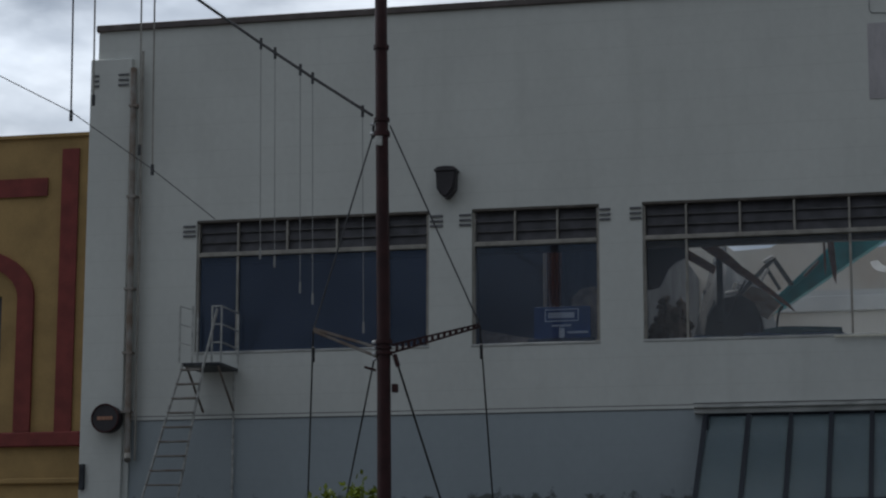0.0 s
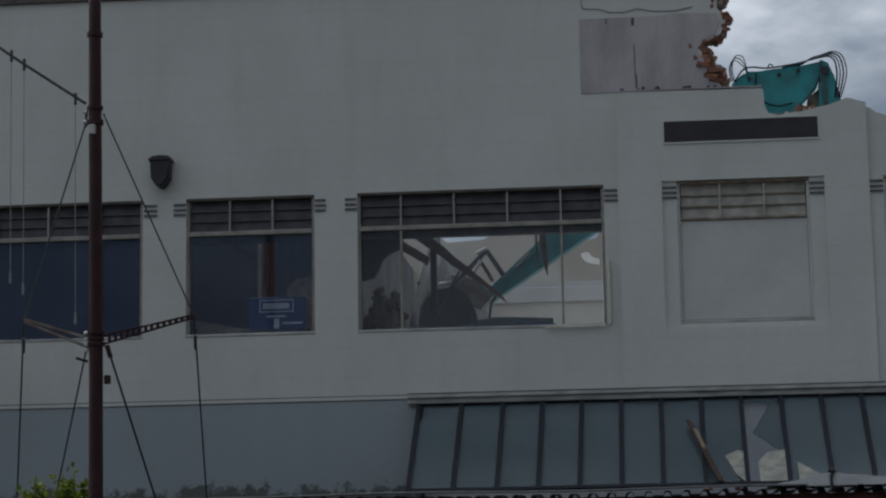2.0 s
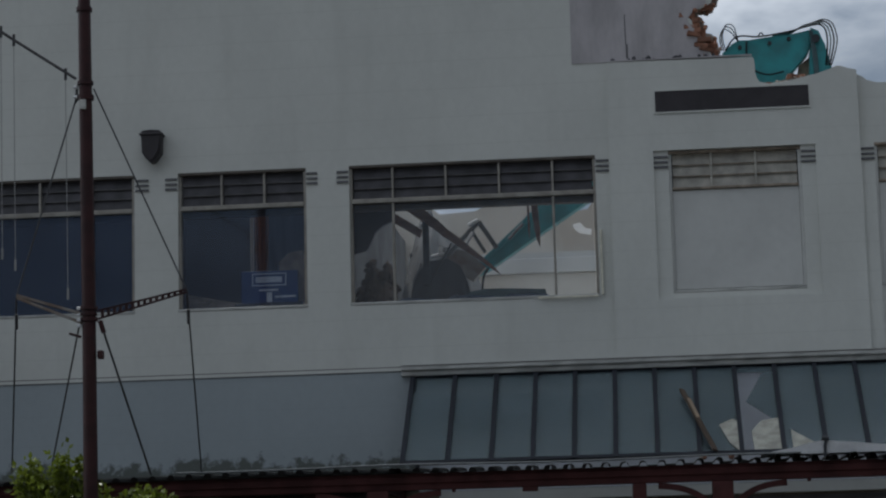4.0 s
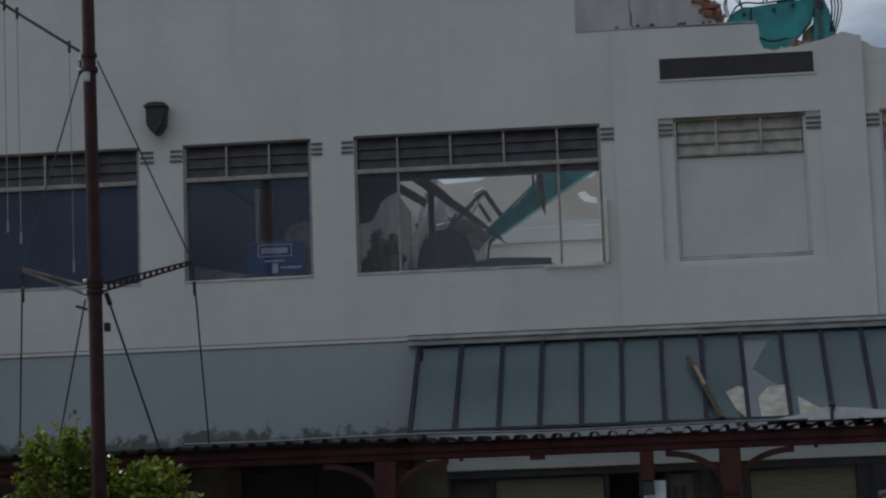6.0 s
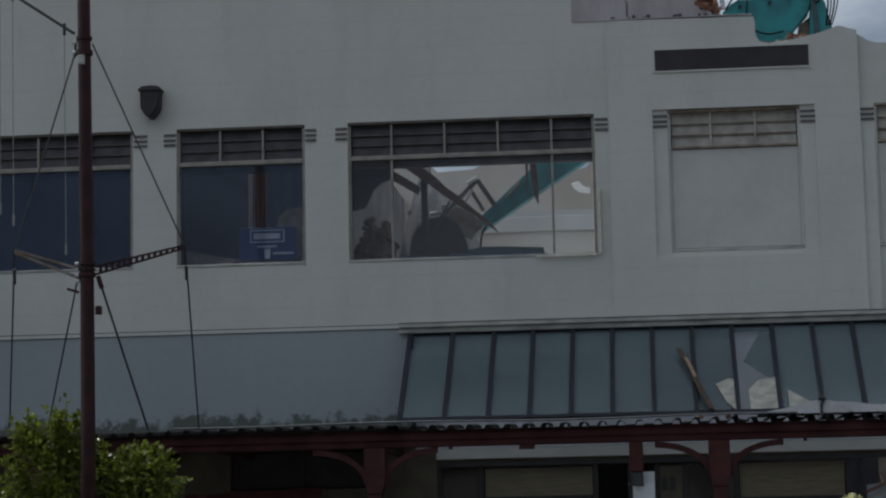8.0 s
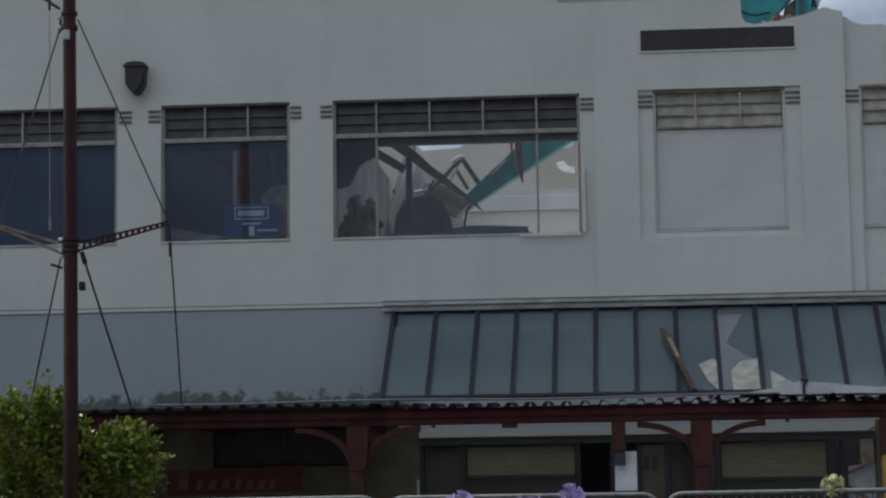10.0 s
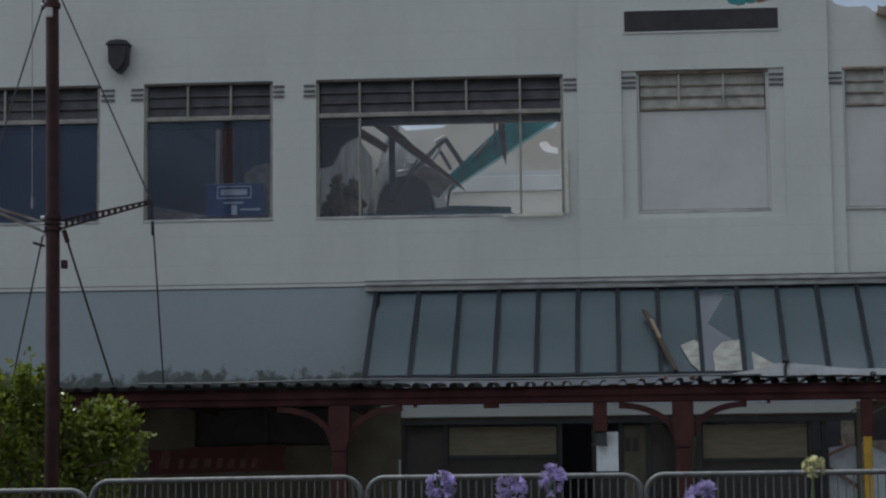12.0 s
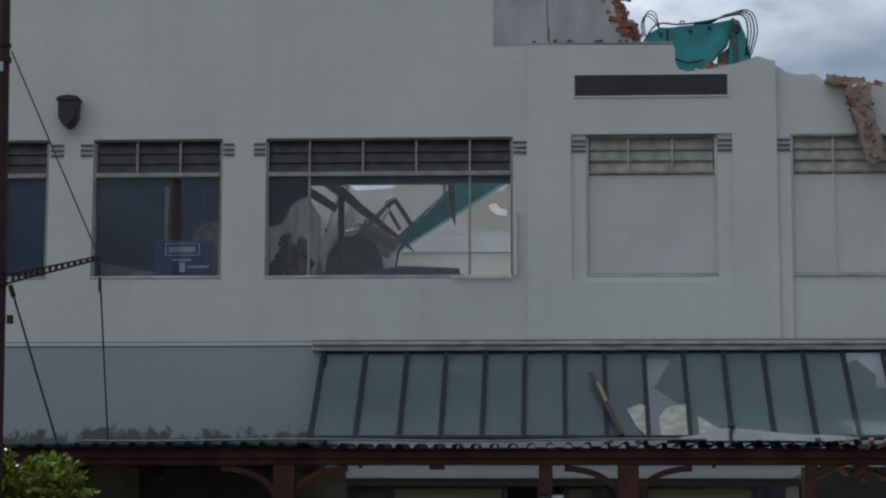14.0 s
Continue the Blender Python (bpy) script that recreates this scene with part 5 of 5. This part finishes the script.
part("panel", prism(bmesh.new(), ragged([(-7.45, 1.80), (-7.45, 2.20), (-6.0, 2.23), (-5.2, 2.26), (-5.3, 2.05), (-5.25, 1.85), (-6.4, 1.82)], 0.3, 0.02, rng), -0.035, -0.021), M_REDSIGN, rs)
for i, (x, w, h) in enumerate(((-7.30, 0.20, 0.30), (-6.98, 0.09, 0.16), (-6.80, 0.15, 0.17), (-6.58, 0.14, 0.17), (-6.37, 0.12, 0.17), (-6.19, 0.13, 0.16), (-6.0, 0.14, 0.16), (-5.8, 0.10, 0.16))):
    part("lettering_bar", prism(bmesh.new(), ragged([(x, 1.89), (x + w * 0.3, 1.89 + h), (x + w, 1.88 + h), (x + w * 0.8, 1.90)], 0.08, 0.012, rng), -0.040, -0.036), M_FADED, rs)
# open broken bay at the end
part("torn_lintel", prism(bmesh.new(), ragged([(3.86, 2.20), (4.4, 2.24), (5.2, 2.16), (6.4, 2.22), (8.4, 2.2)], 0.25, 0.02, rng) + [(8.4, 2.845), (3.86, 2.845)], 0.0, 0.3), M_SHOPDARK, sf, "dark torn lintel")
yp = thing("yellow_post", (3.58, CY + 0.075, 0.0), "yellow painted steel prop under the canopy corner", "post")
part("shaft", boxed(3.52, 3.64, CY + 0.015, CY + 0.135, 0.02, 2.178, bevel=0.012), M_YPOST, yp)
part("base_plate", boxed(3.47, 3.69, CY - 0.035, CY + 0.185, 0.0, 0.02), M_YPOST, yp)
brd = thing("leaning_board", (3.65, 0.15, 0.0), "pale leaning board behind crossed struts", "board")
part("sheet", prism(bmesh.new(), ragged([(3.36, 0.0), (3.36, 2.12), (3.62, 2.15), (3.80, 2.13), (3.84, 1.9), (3.82, 0.0)], 0.3, 0.012, rng), 0.12, 0.15), M_LETTER, brd)
part("strut", beam(bmesh.new(), (3.34, 0.06, 2.0), (3.72, 0.06, 2.17), 0.05, 0.05), M_TIMBER, brd)
part("strut", beam(bmesh.new(), (3.34, 0.06, 1.80), (3.80, 0.06, 1.50), 0.05, 0.06), M_TIMBER, brd)
gab = thing("leaning_board", (4.25, 0.15, 0.0), "pale board with a broken sloping top", "board")
part("sheet", prism(bmesh.new(), ragged([(3.92, 0.0), (3.92, 2.02), (4.05, 2.12), (4.28, 2.0), (4.52, 1.76), (4.52, 0.0)], 0.25, 0.015, rng), 0.12, 0.15), M_LETTER, gab)
heap("rubble_heap", 3.9, 8.2, 0.6, 5.0, 0.0, 2.5, "dark heap of broken brick and timber inside the opening", M_EARTH, 220, 13)
bm = bmesh.new()
for _ in range(110):
    u, v = rng.uniform(0.08, 0.5), rng.uniform(0.12, 0.5)
    h = 2.5 * (math.sin(math.pi * u) * math.sin(math.pi * v)) ** 0.6 * ruffle(u, v, 13)
    lump(bm, (3.9 + 4.3 * u, 0.6 + 4.4 * v, h + 0.03), rng.uniform(0.05, 0.10), rng, (1.3, 0.7, 0.5))
fallen = thing("fallen_bricks", (5.0, 1.8, 2.0), "orange brick pieces strewn over the dark heap", "bricks", kind="stuff")
part("brick_pieces", bm, M_BRICK, fallen)
for i in range(9):
    x, y = rng.uniform(4.0, 5.6), rng.uniform(0.7, 1.6)
    ob = thing("broken_timber", (x, y, 0.9), "splintered timber sticking out of the rubble", "timber", "timbers in the opening")
    part("stick", beam(bmesh.new(), (x, y, 0.5), (x + rng.uniform(-0.7, 0.7), y + rng.uniform(-0.2, 0.3), 2.0 + rng.uniform(-0.3, 0.4)), rng.uniform(0.04, 0.09), 0.05), (M_TIMBER, M_TIMBER_PALE, M_RUST)[i % 3], ob)
lf = thing("timber_trestle", (4.7, 0.4, 0.0), "rusty brown timber trestle leaning in the opening", "trestle")
for a, b in (((4.25, 0.45, 0.0), (4.4, 0.45, 2.2)), ((4.4, 0.45, 2.18), (5.3, 0.45, 2.12)), ((5.3, 0.45, 2.15), (5.25, 0.45, 0.0)), ((4.35, 0.45, 1.75), (5.28, 0.45, 1.72))):
    part("bar", beam(bmesh.new(), a, b, 0.07, 0.06), M_RUST, lf)

# ---------------------------------------------------------------- things on the wall
rh = thing("wall_lamp", (-7.99, -0.1, 8.34), "dark brown shield-shaped wall lamp", "wall lamp")
bm = bmesh.new()
prism(bm, [(-8.16, 8.86), (-8.13, 8.885), (-8.0, 8.90), (-7.86, 8.885), (-7.82, 8.86), (-7.825, 8.80), (-7.835, 8.52), (-7.90, 8.42), (-7.96, 8.36), (-8.02, 8.36), (-8.08, 8.42), (-8.145, 8.52), (-8.155, 8.80)], -0.24, -0.001)
bmesh.ops.bevel(bm, geom=[e for e in bm.edges if e.verts[0].co.y < -0.2 and e.verts[1].co.y < -0.2], offset=0.035, segments=2, affect="EDGES")
part("shade", bm, M_PLAQUE, rh)
part("rim", boxed(-8.18, -7.80, -0.26, -0.001, 8.80, 8.84, bevel=0.008), M_PLAQUE, rh)

bell = thing("round_sign", (-13.82, -0.2, 4.8), "dark red round drum sign with pale lettering bar", "sign")
bm = bmesh.new()
tube(bm, [(-13.82, -0.36, 4.8), (-13.82, -0.34, 4.8), (-13.82, -0.14, 4.8), (-13.82, -0.122, 4.8)], 0.235, 28)
part("drum", bm, M_PLAQUE, bell)
part("rim", bar([(-13.82 + 0.235 * math.cos(a), -0.362, 4.8 + 0.235 * math.sin(a)) for a in (2 * math.pi * k / 28 for k in range(29))], 0.014, 6), M_OXIDE, bell)
part("lettering_bar", boxed(-13.96, -13.68, -0.372, -0.362, 4.77, 4.83), M_CURTAIN, bell)

jb = thing("junction_box", (-14.28, -0.15, 3.7), "dark narrow box on the wall corner", "box")
part("case", boxed(-14.33, -14.24, -0.19, -0.121, 3.62, 4.05, bevel=0.01), M_STEEL_DARK, jb)
dp = thing("downpipe", (-13.47, -0.1, 3.2), "rusty cream downpipe on the front wall", "downpipe")
part("pipe", bar([(-13.55, -0.16, 10.9), (-13.52, -0.16, 8.0), (-13.48, -0.16, 4.2)], 0.055, 12), M_PIPE, dp)
part("pipe", bar([(-13.40, -0.12, 11.2), (-13.36, -0.12, 4.1)], 0.022, 8), M_FRAME, dp)
for z in (10.2, 8.6, 7.0, 5.9, 4.9):
    part("bracket", boxed(-13.60, -13.43, -0.22, -0.061, z, z + 0.04), M_PIPE, dp)
part("outlet", bar([(-13.48, -0.16, 4.2), (-13.44, -0.25, 4.1)], 0.06, 10), M_FRAME, dp)

fe = thing("fire_escape", (-12.3, -0.5, 3.2), "pale steel fire escape platform with steep ladder", "fire escape")
part("platform", boxed(-12.27, -11.60, -0.95, -0.021, 5.57, 5.62, bevel=0.006), M_STEEL_DARK, fe, "dark rusty grating")
for x in (-12.2, -11.66):
    part("brace", bar([(x, -0.9, 5.57), (x, -0.03, 4.9)], 0.02), M_PIPE, fe)
for x, y in ((-12.32, -0.93), (-12.10, -0.93), (-11.76, -0.93), (-11.60, -0.93), (-11.60, -0.05), (-12.32, -0.05)):
    part("rail_post", bar([(x, y, 5.62), (x, y, 6.56)], 0.017), M_TRIM, fe)
for z in (6.55, 6.25, 5.95):
    part("rail", bar([(-12.32, -0.93, z + 0.02), (-12.10, -0.93, z - 0.05)], 0.014), M_TRIM, fe)
    part("rail", bar([(-11.76, -0.93, z), (-11.60, -0.93, z)], 0.014), M_TRIM, fe)
    part("rail", bar([(-11.60, -0.93, z), (-11.60, -0.05, z)], 0.014), M_TRIM, fe)
part("stile", bar([(-12.24, -0.98, 5.6), (-12.98, -0.98, 3.1)], 0.022), M_TRIM, fe)
part("stile", bar([(-11.66, -0.98, 6.5), (-11.88, -0.98, 5.57), (-12.33, -0.98, 3.1)], 0.022), M_TRIM, fe)
for i in range(11):
    k = i / 10
    a = Vector((-12.26, -0.98, 5.5)).lerp(Vector((-12.96, -0.98, 3.15)), k)
    b = Vector((-11.90, -0.98, 5.5)).lerp(Vector((-12.31, -0.98, 3.15)), k)
    part("tread", beam(bmesh.new(), a, b, 0.14, 0.022), M_PIPE, fe)
part("wall_pipe", bar([(-11.66, -0.05, 5.6), (-11.66, -0.05, 3.2)], 0.02), M_TRIM, fe)

# ---------------------------------------------------------------- mast with spreaders and cables
# modelled at y = -5 and carried out to y = -6.66, seen the same from the street
MAST_K = (35.08 - 6.66) / (35.08 - 5.0)
TO_MAST = Matrix.Translation(EYE) @ Matrix.Scale(MAST_K, 4) @ Matrix.Translation(-Vector(EYE))
FROM_MAST = TO_MAST.inverted()


def mast_part(name, bm, mat, parent, label="", smooth=False):
    bm.transform(TO_MAST)
    return part(name, bm, mat, parent, label, smooth)


def anchor(x, z):
    return tuple(FROM_MAST @ Vector((x, -3.42, z)))


ms = thing("street_mast", (-7.33, -6.66, 0.0), "dark red steel mast with yard arms and stays", "mast")
mast_part("pole", bar([(-7.75, -5.0, -0.06), (-7.765, -5.0, 3.0), (-7.79, -5.0, 5.3), (-7.86, -5.0, 9.8), (-7.89, -5.0, 12.6)], 0.106, 20, 0.086), M_MAST, ms, smooth=True)
for z, h, r in ((8.30, 0.07, 0.120), (8.52, 0.05, 0.116), (9.60, 0.06, 0.116), (5.28, 0.05, 0.125), (5.12, 0.05, 0.125), (5.20, 0.03, 0.12)):
    x = -7.79 - (z - 5.3) * 0.0156
    mast_part("collar", bar([(x, -5.0, z), (x, -5.0, z + h)], r, 16), M_MAST, ms)
for z in (5.30, 5.21, 5.13, 5.05, 8.34, 8.48):
    x = -7.79 - (z - 5.3) * 0.0156
    mast_part("clamp", bar([(x - 0.10, -5.06, z), (x - 0.155, -5.04, z)], 0.024, 8), M_SHEET, ms, "pale steel clamp")
mast_part("badge", boxed(-7.90, -7.80, -5.14, -5.10, 8.14, 8.28, bevel=0.01), M_TRIM, ms)
mast_part("cleat", boxed(-7.66, -7.58, -5.05, -4.95, 4.58, 4.70, bevel=0.01), M_MAST, ms)
mast_part("peg", bar([(-7.9, -5.0, 4.90), (-8.06, -5.05, 4.95)], 0.02), M_MAST, ms)
TIP_L, TIP_R = (-8.73, -5.35, 5.46), (-6.39, -5.0, 5.50)
# plain yard arm of two bars, and the pierced one
for dz in (0.05, -0.06):
    mast_part("yard_bar", beam(bmesh.new(), (-7.86, -5.0, 5.16 + dz * 1.2), (TIP_L[0], TIP_L[1], TIP_L[2] + dz * 0.3), 0.05, 0.035), M_PIPE, ms, "weathered grey-brown yard bar")
yr = bmesh.new()
ax, az, bx, bz = -7.68, 5.20, TIP_R[0], TIP_R[2]
for off in (0.058, -0.058):
    beam(yr, (ax, -5.0, az + off), (bx, -5.0, bz + off * 0.35), 0.03, 0.024)
for k in range(1, 15):
    u = k / 15
    x, z, h = ax + (bx - ax) * u, az + (bz - az) * u, 0.058 * (1 - 0.65 * u)
    beam(yr, (x, -5.0, z - h), (x, -5.0, z + h), 0.03, 0.04, up=(1, 0, 0))
mast_part("yard_arm", yr, M_MAST, ms, "pierced dark red yard arm")
ANCH = [(-9.35, 3.12), (-8.78, 3.08), (-7.28, 3.05), (-6.53, 3.06)]


def stay(a, b, r=0.013, mat=M_CABLE, name="stay"):
    mast_part(name, bar([a, b], r, 6), mat, ms)


stay((-7.72, -5.0, 8.46), TIP_R)
stay((-7.97, -5.0, 8.34), TIP_L)
stay((TIP_L[0], TIP_L[1], TIP_L[2]), anchor(*ANCH[0]))
stay((TIP_R[0], TIP_R[1], TIP_R[2]), anchor(*ANCH[3]))
stay((-7.93, -5.0, 5.05), anchor(*ANCH[1]))
stay((-7.63, -5.0, 5.12), anchor(*ANCH[2]), 0.016)
mast_part("turnbuckle", bar([(-8.75, -5.28, 5.22), (-8.77, -5.2, 5.02)], 0.024, 8), M_CABLE, ms)
mast_part("turnbuckle", bar([(-6.385, -4.95, 5.24), (-6.40, -4.85, 5.05)], 0.024, 8), M_CABLE, ms)
mast_part("shackle", bar([(-7.63, -5.0, 5.12), (-7.58, -4.98, 4.95)], 0.035, 8), M_MAST, ms)

cb = thing("overhead_cable", (-9.0, -6.66, 8.2), "dark overhead cable with clips and hanging cords", "cable")
A, Bp = Vector((-7.98, -5.0, 8.62)), Vector((-10.74, -5.0, 10.58))
mast_part("cable", bar([A, A.lerp(Bp, 0.35) + Vector((0, 0, -0.03)), A.lerp(Bp, 0.65) + Vector((0, 0, -0.03)), Bp, Bp + (Bp - A) * 0.7], 0.023, 8), M_CABLE, cb)
mast_part("cable", bar([A + Vector((0.02, 0, -0.1)), A + Vector((0.0, 0, -0.35))], 0.02, 6), M_CABLE, cb)
for x, z1 in ((-9.69, 6.73), (-9.47, 6.6), (-9.08, 6.21), (-8.89, 6.04), (-8.13, 5.6)):
    k = (x - A.x) / (Bp.x - A.x)
    z0 = A.z + (Bp.z - A.z) * k
    c = mast_part("clip", bar([(x, -5.0, z0 + 0.05), (x, -5.0, z0 - 0.12)], 0.022, 8), M_CABLE, cb)
    mast_part("cord", bar([(x, -5.0, z0 - 0.1), (x + 0.04, -5.0, z1)], 0.006, 5), M_DROP, cb)
    mast_part("cord_weight", bar([(x + 0.04, -5.0, z1), (x + 0.04, -5.0, z1 - 0.16)], 0.018, 6), M_DROP, cb)
lc = thing("guy_wire", (-11.4, -6.66, 7.6), "thin guy wire with upright hanging rods", "wire")
mast_part("wire", bar([(-16.5, -5.0, 10.9), (-13.82, -5.0, 9.54), (-12.65, -5.0, 8.92), (-11.34, -5.0, 7.98), (-10.35, -5.0, 7.19), (-9.9, -0.02, 7.2)][:5], 0.008, 6), M_CABLE, lc)
for x, z0 in ((-12.65, 8.78), (-12.3, 9.0), (-11.55, 8.2), (-11.34, 7.89)):
    mast_part("rod", bar([(x, -5.0, z0), (x - 0.05, -5.0, 12.3)], 0.014, 6), M_CABLE if x < -12.4 else M_FRAME, lc)
    mast_part("rod_clip", bar([(x, -5.0, z0), (x, -5.0, z0 + 0.16)], 0.028, 6), M_CABLE, lc)

# ---------------------------------------------------------------- street tree round the mast
def street_tree(at, crown, count, seed, label):
    r = random.Random(seed)
    t = thing("street_tree", at, label, "tree")
    trunk = bmesh.new()
    tube(trunk, [at, (at[0] + 0.03, at[1], 0.7), (at[0] - 0.02, at[1] + 0.05, 1.4), (at[0], at[1] + 0.05, 2.0)], 0.07, 10, 0.045)
    tips = []
    for i in range(16):
        a = r.uniform(0, 6.28)
        x, z = r.choice(crown)
        tip = Vector((x + r.uniform(-0.1, 0.1), at[1] + 0.6 * math.sin(a) * (0.9 if z < 2.8 else 0.35), z))
        base = Vector((at[0], at[1] + 0.03, r.uniform(1.1, 1.9)))
        tips.append((base, tip))
        tube(trunk, [base, base.lerp(tip, 0.5) + Vector((0, 0, -0.05)), tip], 0.028, 6, 0.006)
    part("trunk", trunk, M_BARK, t)
    bm = bmesh.new()

    def leaf(p, size):
        d = Vector((r.gauss(0, 1), r.gauss(0, 1), r.gauss(0.35, 0.9))).normalized()
        s = d.cross(Vector((r.gauss(0, 1), r.gauss(0, 1), r.gauss(0, 1)))).normalized()
        n = d.cross(s)
        w = size * 0.28
        pts = [p, p + d * size * 0.5 + s * w, p + d * size, p + d * size * 0.5 - s * w]
        mid = p + d * size * 0.5 + n * size * 0.07
        v = [bm.verts.new(q) for q in pts]
        c = bm.verts.new(mid)
        for i in range(4):
            bm.faces.new((v[i], v[(i + 1) % 4], c))

    # sprays: upright shoots of leaves, dense low, loose at the top
    for _ in range(count):
        x, z = r.choice(crown)
        top = Vector((x + r.gauss(0, 0.10), at[1] + r.gauss(0.0, 0.2) - 0.4 * (z - 2.5), z + r.gauss(-0.04, 0.06)))
        low = Vector((top.x * 0.85 + at[0] * 0.15 + r.gauss(0, 0.05), top.y * 0.9 + at[1] * 0.1, top.z - r.uniform(0.25, 0.9)))
        for k in range(26):
            u = r.random() ** 0.8
            leaf(low.lerp(top, u) + Vector((r.gauss(0, 0.06), r.gauss(0, 0.06), r.gauss(0, 0.04))) * (1.25 - u), r.uniform(0.075, 0.125))
    tagged(part("crown", bm, M_LEAF, t), kind="stuff")
    return t


CROWN = [(-8.95, 2.25), (-8.8, 2.55), (-8.65, 2.5), (-8.5, 3.15), (-8.45, 3.05), (-8.4, 2.9), (-8.2, 2.95), (-8.1, 2.75), (-7.95, 3.3), (-7.92, 3.1), (-7.85, 2.8), (-7.6, 2.85),
         (-7.5, 2.65), (-7.3, 2.6), (-7.12, 2.78), (-7.0, 2.6), (-6.85, 2.7), (-6.72, 2.62), (-6.6, 2.5), (-6.55, 2.3), (-7.8, 2.2), (-7.3, 2.1), (-8.4, 2.2), (-8.9, 1.9), (-6.7, 1.9),
         (-7.6, 1.7), (-8.3, 1.6), (-7.1, 1.6)]
CROWN = [(x * 1.05, 1.1 + (z - 1.1) * 1.05) for x, z in CROWN + [(-8.6, 2.0), (-8.0, 1.9), (-7.4, 1.95), (-7.0, 2.1), (-6.8, 2.2), (-8.2, 2.3), (-7.7, 2.4), (-7.2, 2.3)]]
TREE_Y = -5.5
TREE_K = (35.08 + TREE_Y) / (35.08 - 3.85)
CROWN = [(x * TREE_K, 1.1 + (z - 1.1) * TREE_K) for x, z in CROWN]
street_tree((-8.0 * TREE_K, TREE_Y, 0.0), CROWN, 330, 3, "young street tree with glossy light green leaves")

# ---------------------------------------------------------------- barriers and flowers on the median
def barrier(at, width, tilt):
    ob = thing("crowd_barrier", (0, 0, 0), "galvanised steel crowd barrier with upright bars", "barrier", "barriers on the median")
    w, h, r = width / 2, 1.10, 0.14
    pts = [(-w, 0, 0.10), (-w, 0, h - r)] + [(-w + r - r * math.cos(a), 0, h - r + r * math.sin(a)) for a in (math.pi / 2 * k / 6 for k in range(1, 7))]
    pts += [(w - r + r * math.sin(a), 0, h - r + r * math.cos(a)) for a in (math.pi / 2 * k / 6 for k in range(0, 7))] + [(w, 0, 0.10)]
    part("frame", bar(pts, 0.021, 10), M_GALV, ob, smooth=True)
    part("bottom_rail", bar([(-w, 0, 0.18), (w, 0, 0.18)], 0.018, 8), M_GALV, ob)
    n = int(width / 0.06)
    for i in range(1, n):
        x = -w + width * i / n
        part("upright", bar([(x, 0, 0.18), (x, 0, h - 0.01)], 0.0055, 5), M_GALV, ob)
    for x in (-w + 0.25, w - 0.25):
        part("foot", bar([(x, -0.3, 0.0), (x, -0.28, 0.03), (x, 0, 0.12), (x, 0.28, 0.03), (x, 0.3, 0.0)], 0.016, 6), M_GALV, ob)
    ob.matrix_basis = pose(*at, 0, tilt, 0)
    return ob


first = barrier((-3.02, -18.0, 0.30), 2.12, -0.4)
for x, y, z, tilt in ((-0.86, -18.0, 0.30, 0.0), (1.30, -18.0, 0.305, -0.2), (3.46, -18.0, 0.315, -0.3), (-5.17, -18.03, 0.225, 0.0)):
    ob = copy_thing(first, pose(x, y, z, 0, tilt, 0))


def umbel(at, colour, seed, size, label):
    r = random.Random(seed)
    ob = thing("agapanthus", (at[0], at[1], 0.30), label, "flower", "flowers on the median")
    root = Vector((at[0] - r.uniform(0.02, 0.1), at[1], 0.30))
    top = Vector(at)
    part("stem", bar([root, root.lerp(top, 0.6) + Vector((-0.02, 0, 0)), top], 0.009, 6), M_STEM, ob)
    bm = bmesh.new()
    for _ in range(38):
        d = Vector((r.gauss(0, 1), r.gauss(0, 1), r.gauss(0.25, 0.9))).normalized()
        c = top + d * size * r.uniform(0.75, 1.05)
        s = d.orthogonal().normalized()
        t = d.cross(s)
        hub = bm.verts.new(c - d * size * 0.35)
        a0 = r.uniform(0, 6.28)
        for k in range(6):
            a = a0 + k * math.pi / 3
            b1, b2 = a - 0.36, a + 0.36
            p1 = bm.verts.new(c + (s * math.cos(b1) + t * math.sin(b1)) * size * 0.13)
            p2 = bm.verts.new(c + (s * math.cos(a) + t * math.sin(a)) * size * 0.30 + d * size * 0.06)
            p3 = bm.verts.new(c + (s * math.cos(b2) + t * math.sin(b2)) * size * 0.13)
            bm.faces.new((hub, p1, p2))
            bm.faces.new((hub, p2, p3))
    part("flower_head", bm, colour, ob)
    bm = bmesh.new()
    for k in range(9):
        a = r.uniform(0, 6.28)
        l = r.uniform(0.3, 0.5)
        e = root + Vector((math.cos(a) * l, math.sin(a) * l * 0.5, 0.18))
        m = root.lerp(e, 0.5) + Vector((0, 0, 0.16))
        w = Vector((-math.sin(a), math.cos(a), 0)) * 0.016
        v = [bm.verts.new(q) for q in (root - w, root + w, m + w, m - w, e)]
        bm.faces.new((v[0], v[1], v[2], v[3]))
        bm.faces.new((v[3], v[2], v[4]))
    part("leaves", bm, M_STEM, ob)
    return ob


for i, (x, z, s) in enumerate(((-1.11, 1.29, 0.10), (-0.66, 1.26, 0.105), (-0.41, 1.32, 0.10), (0.55, 1.20, 0.11), (1.92, 1.2, 0.10))):
    umbel((x, -21.0, z), M_PURPLE, 30 + i, s, "lilac agapanthus flower head on a tall stem")
umbel((1.25, -21.0, 1.385), M_CREAM_PETAL, 41, 0.078, "cream agapanthus flower head on a tall stem")
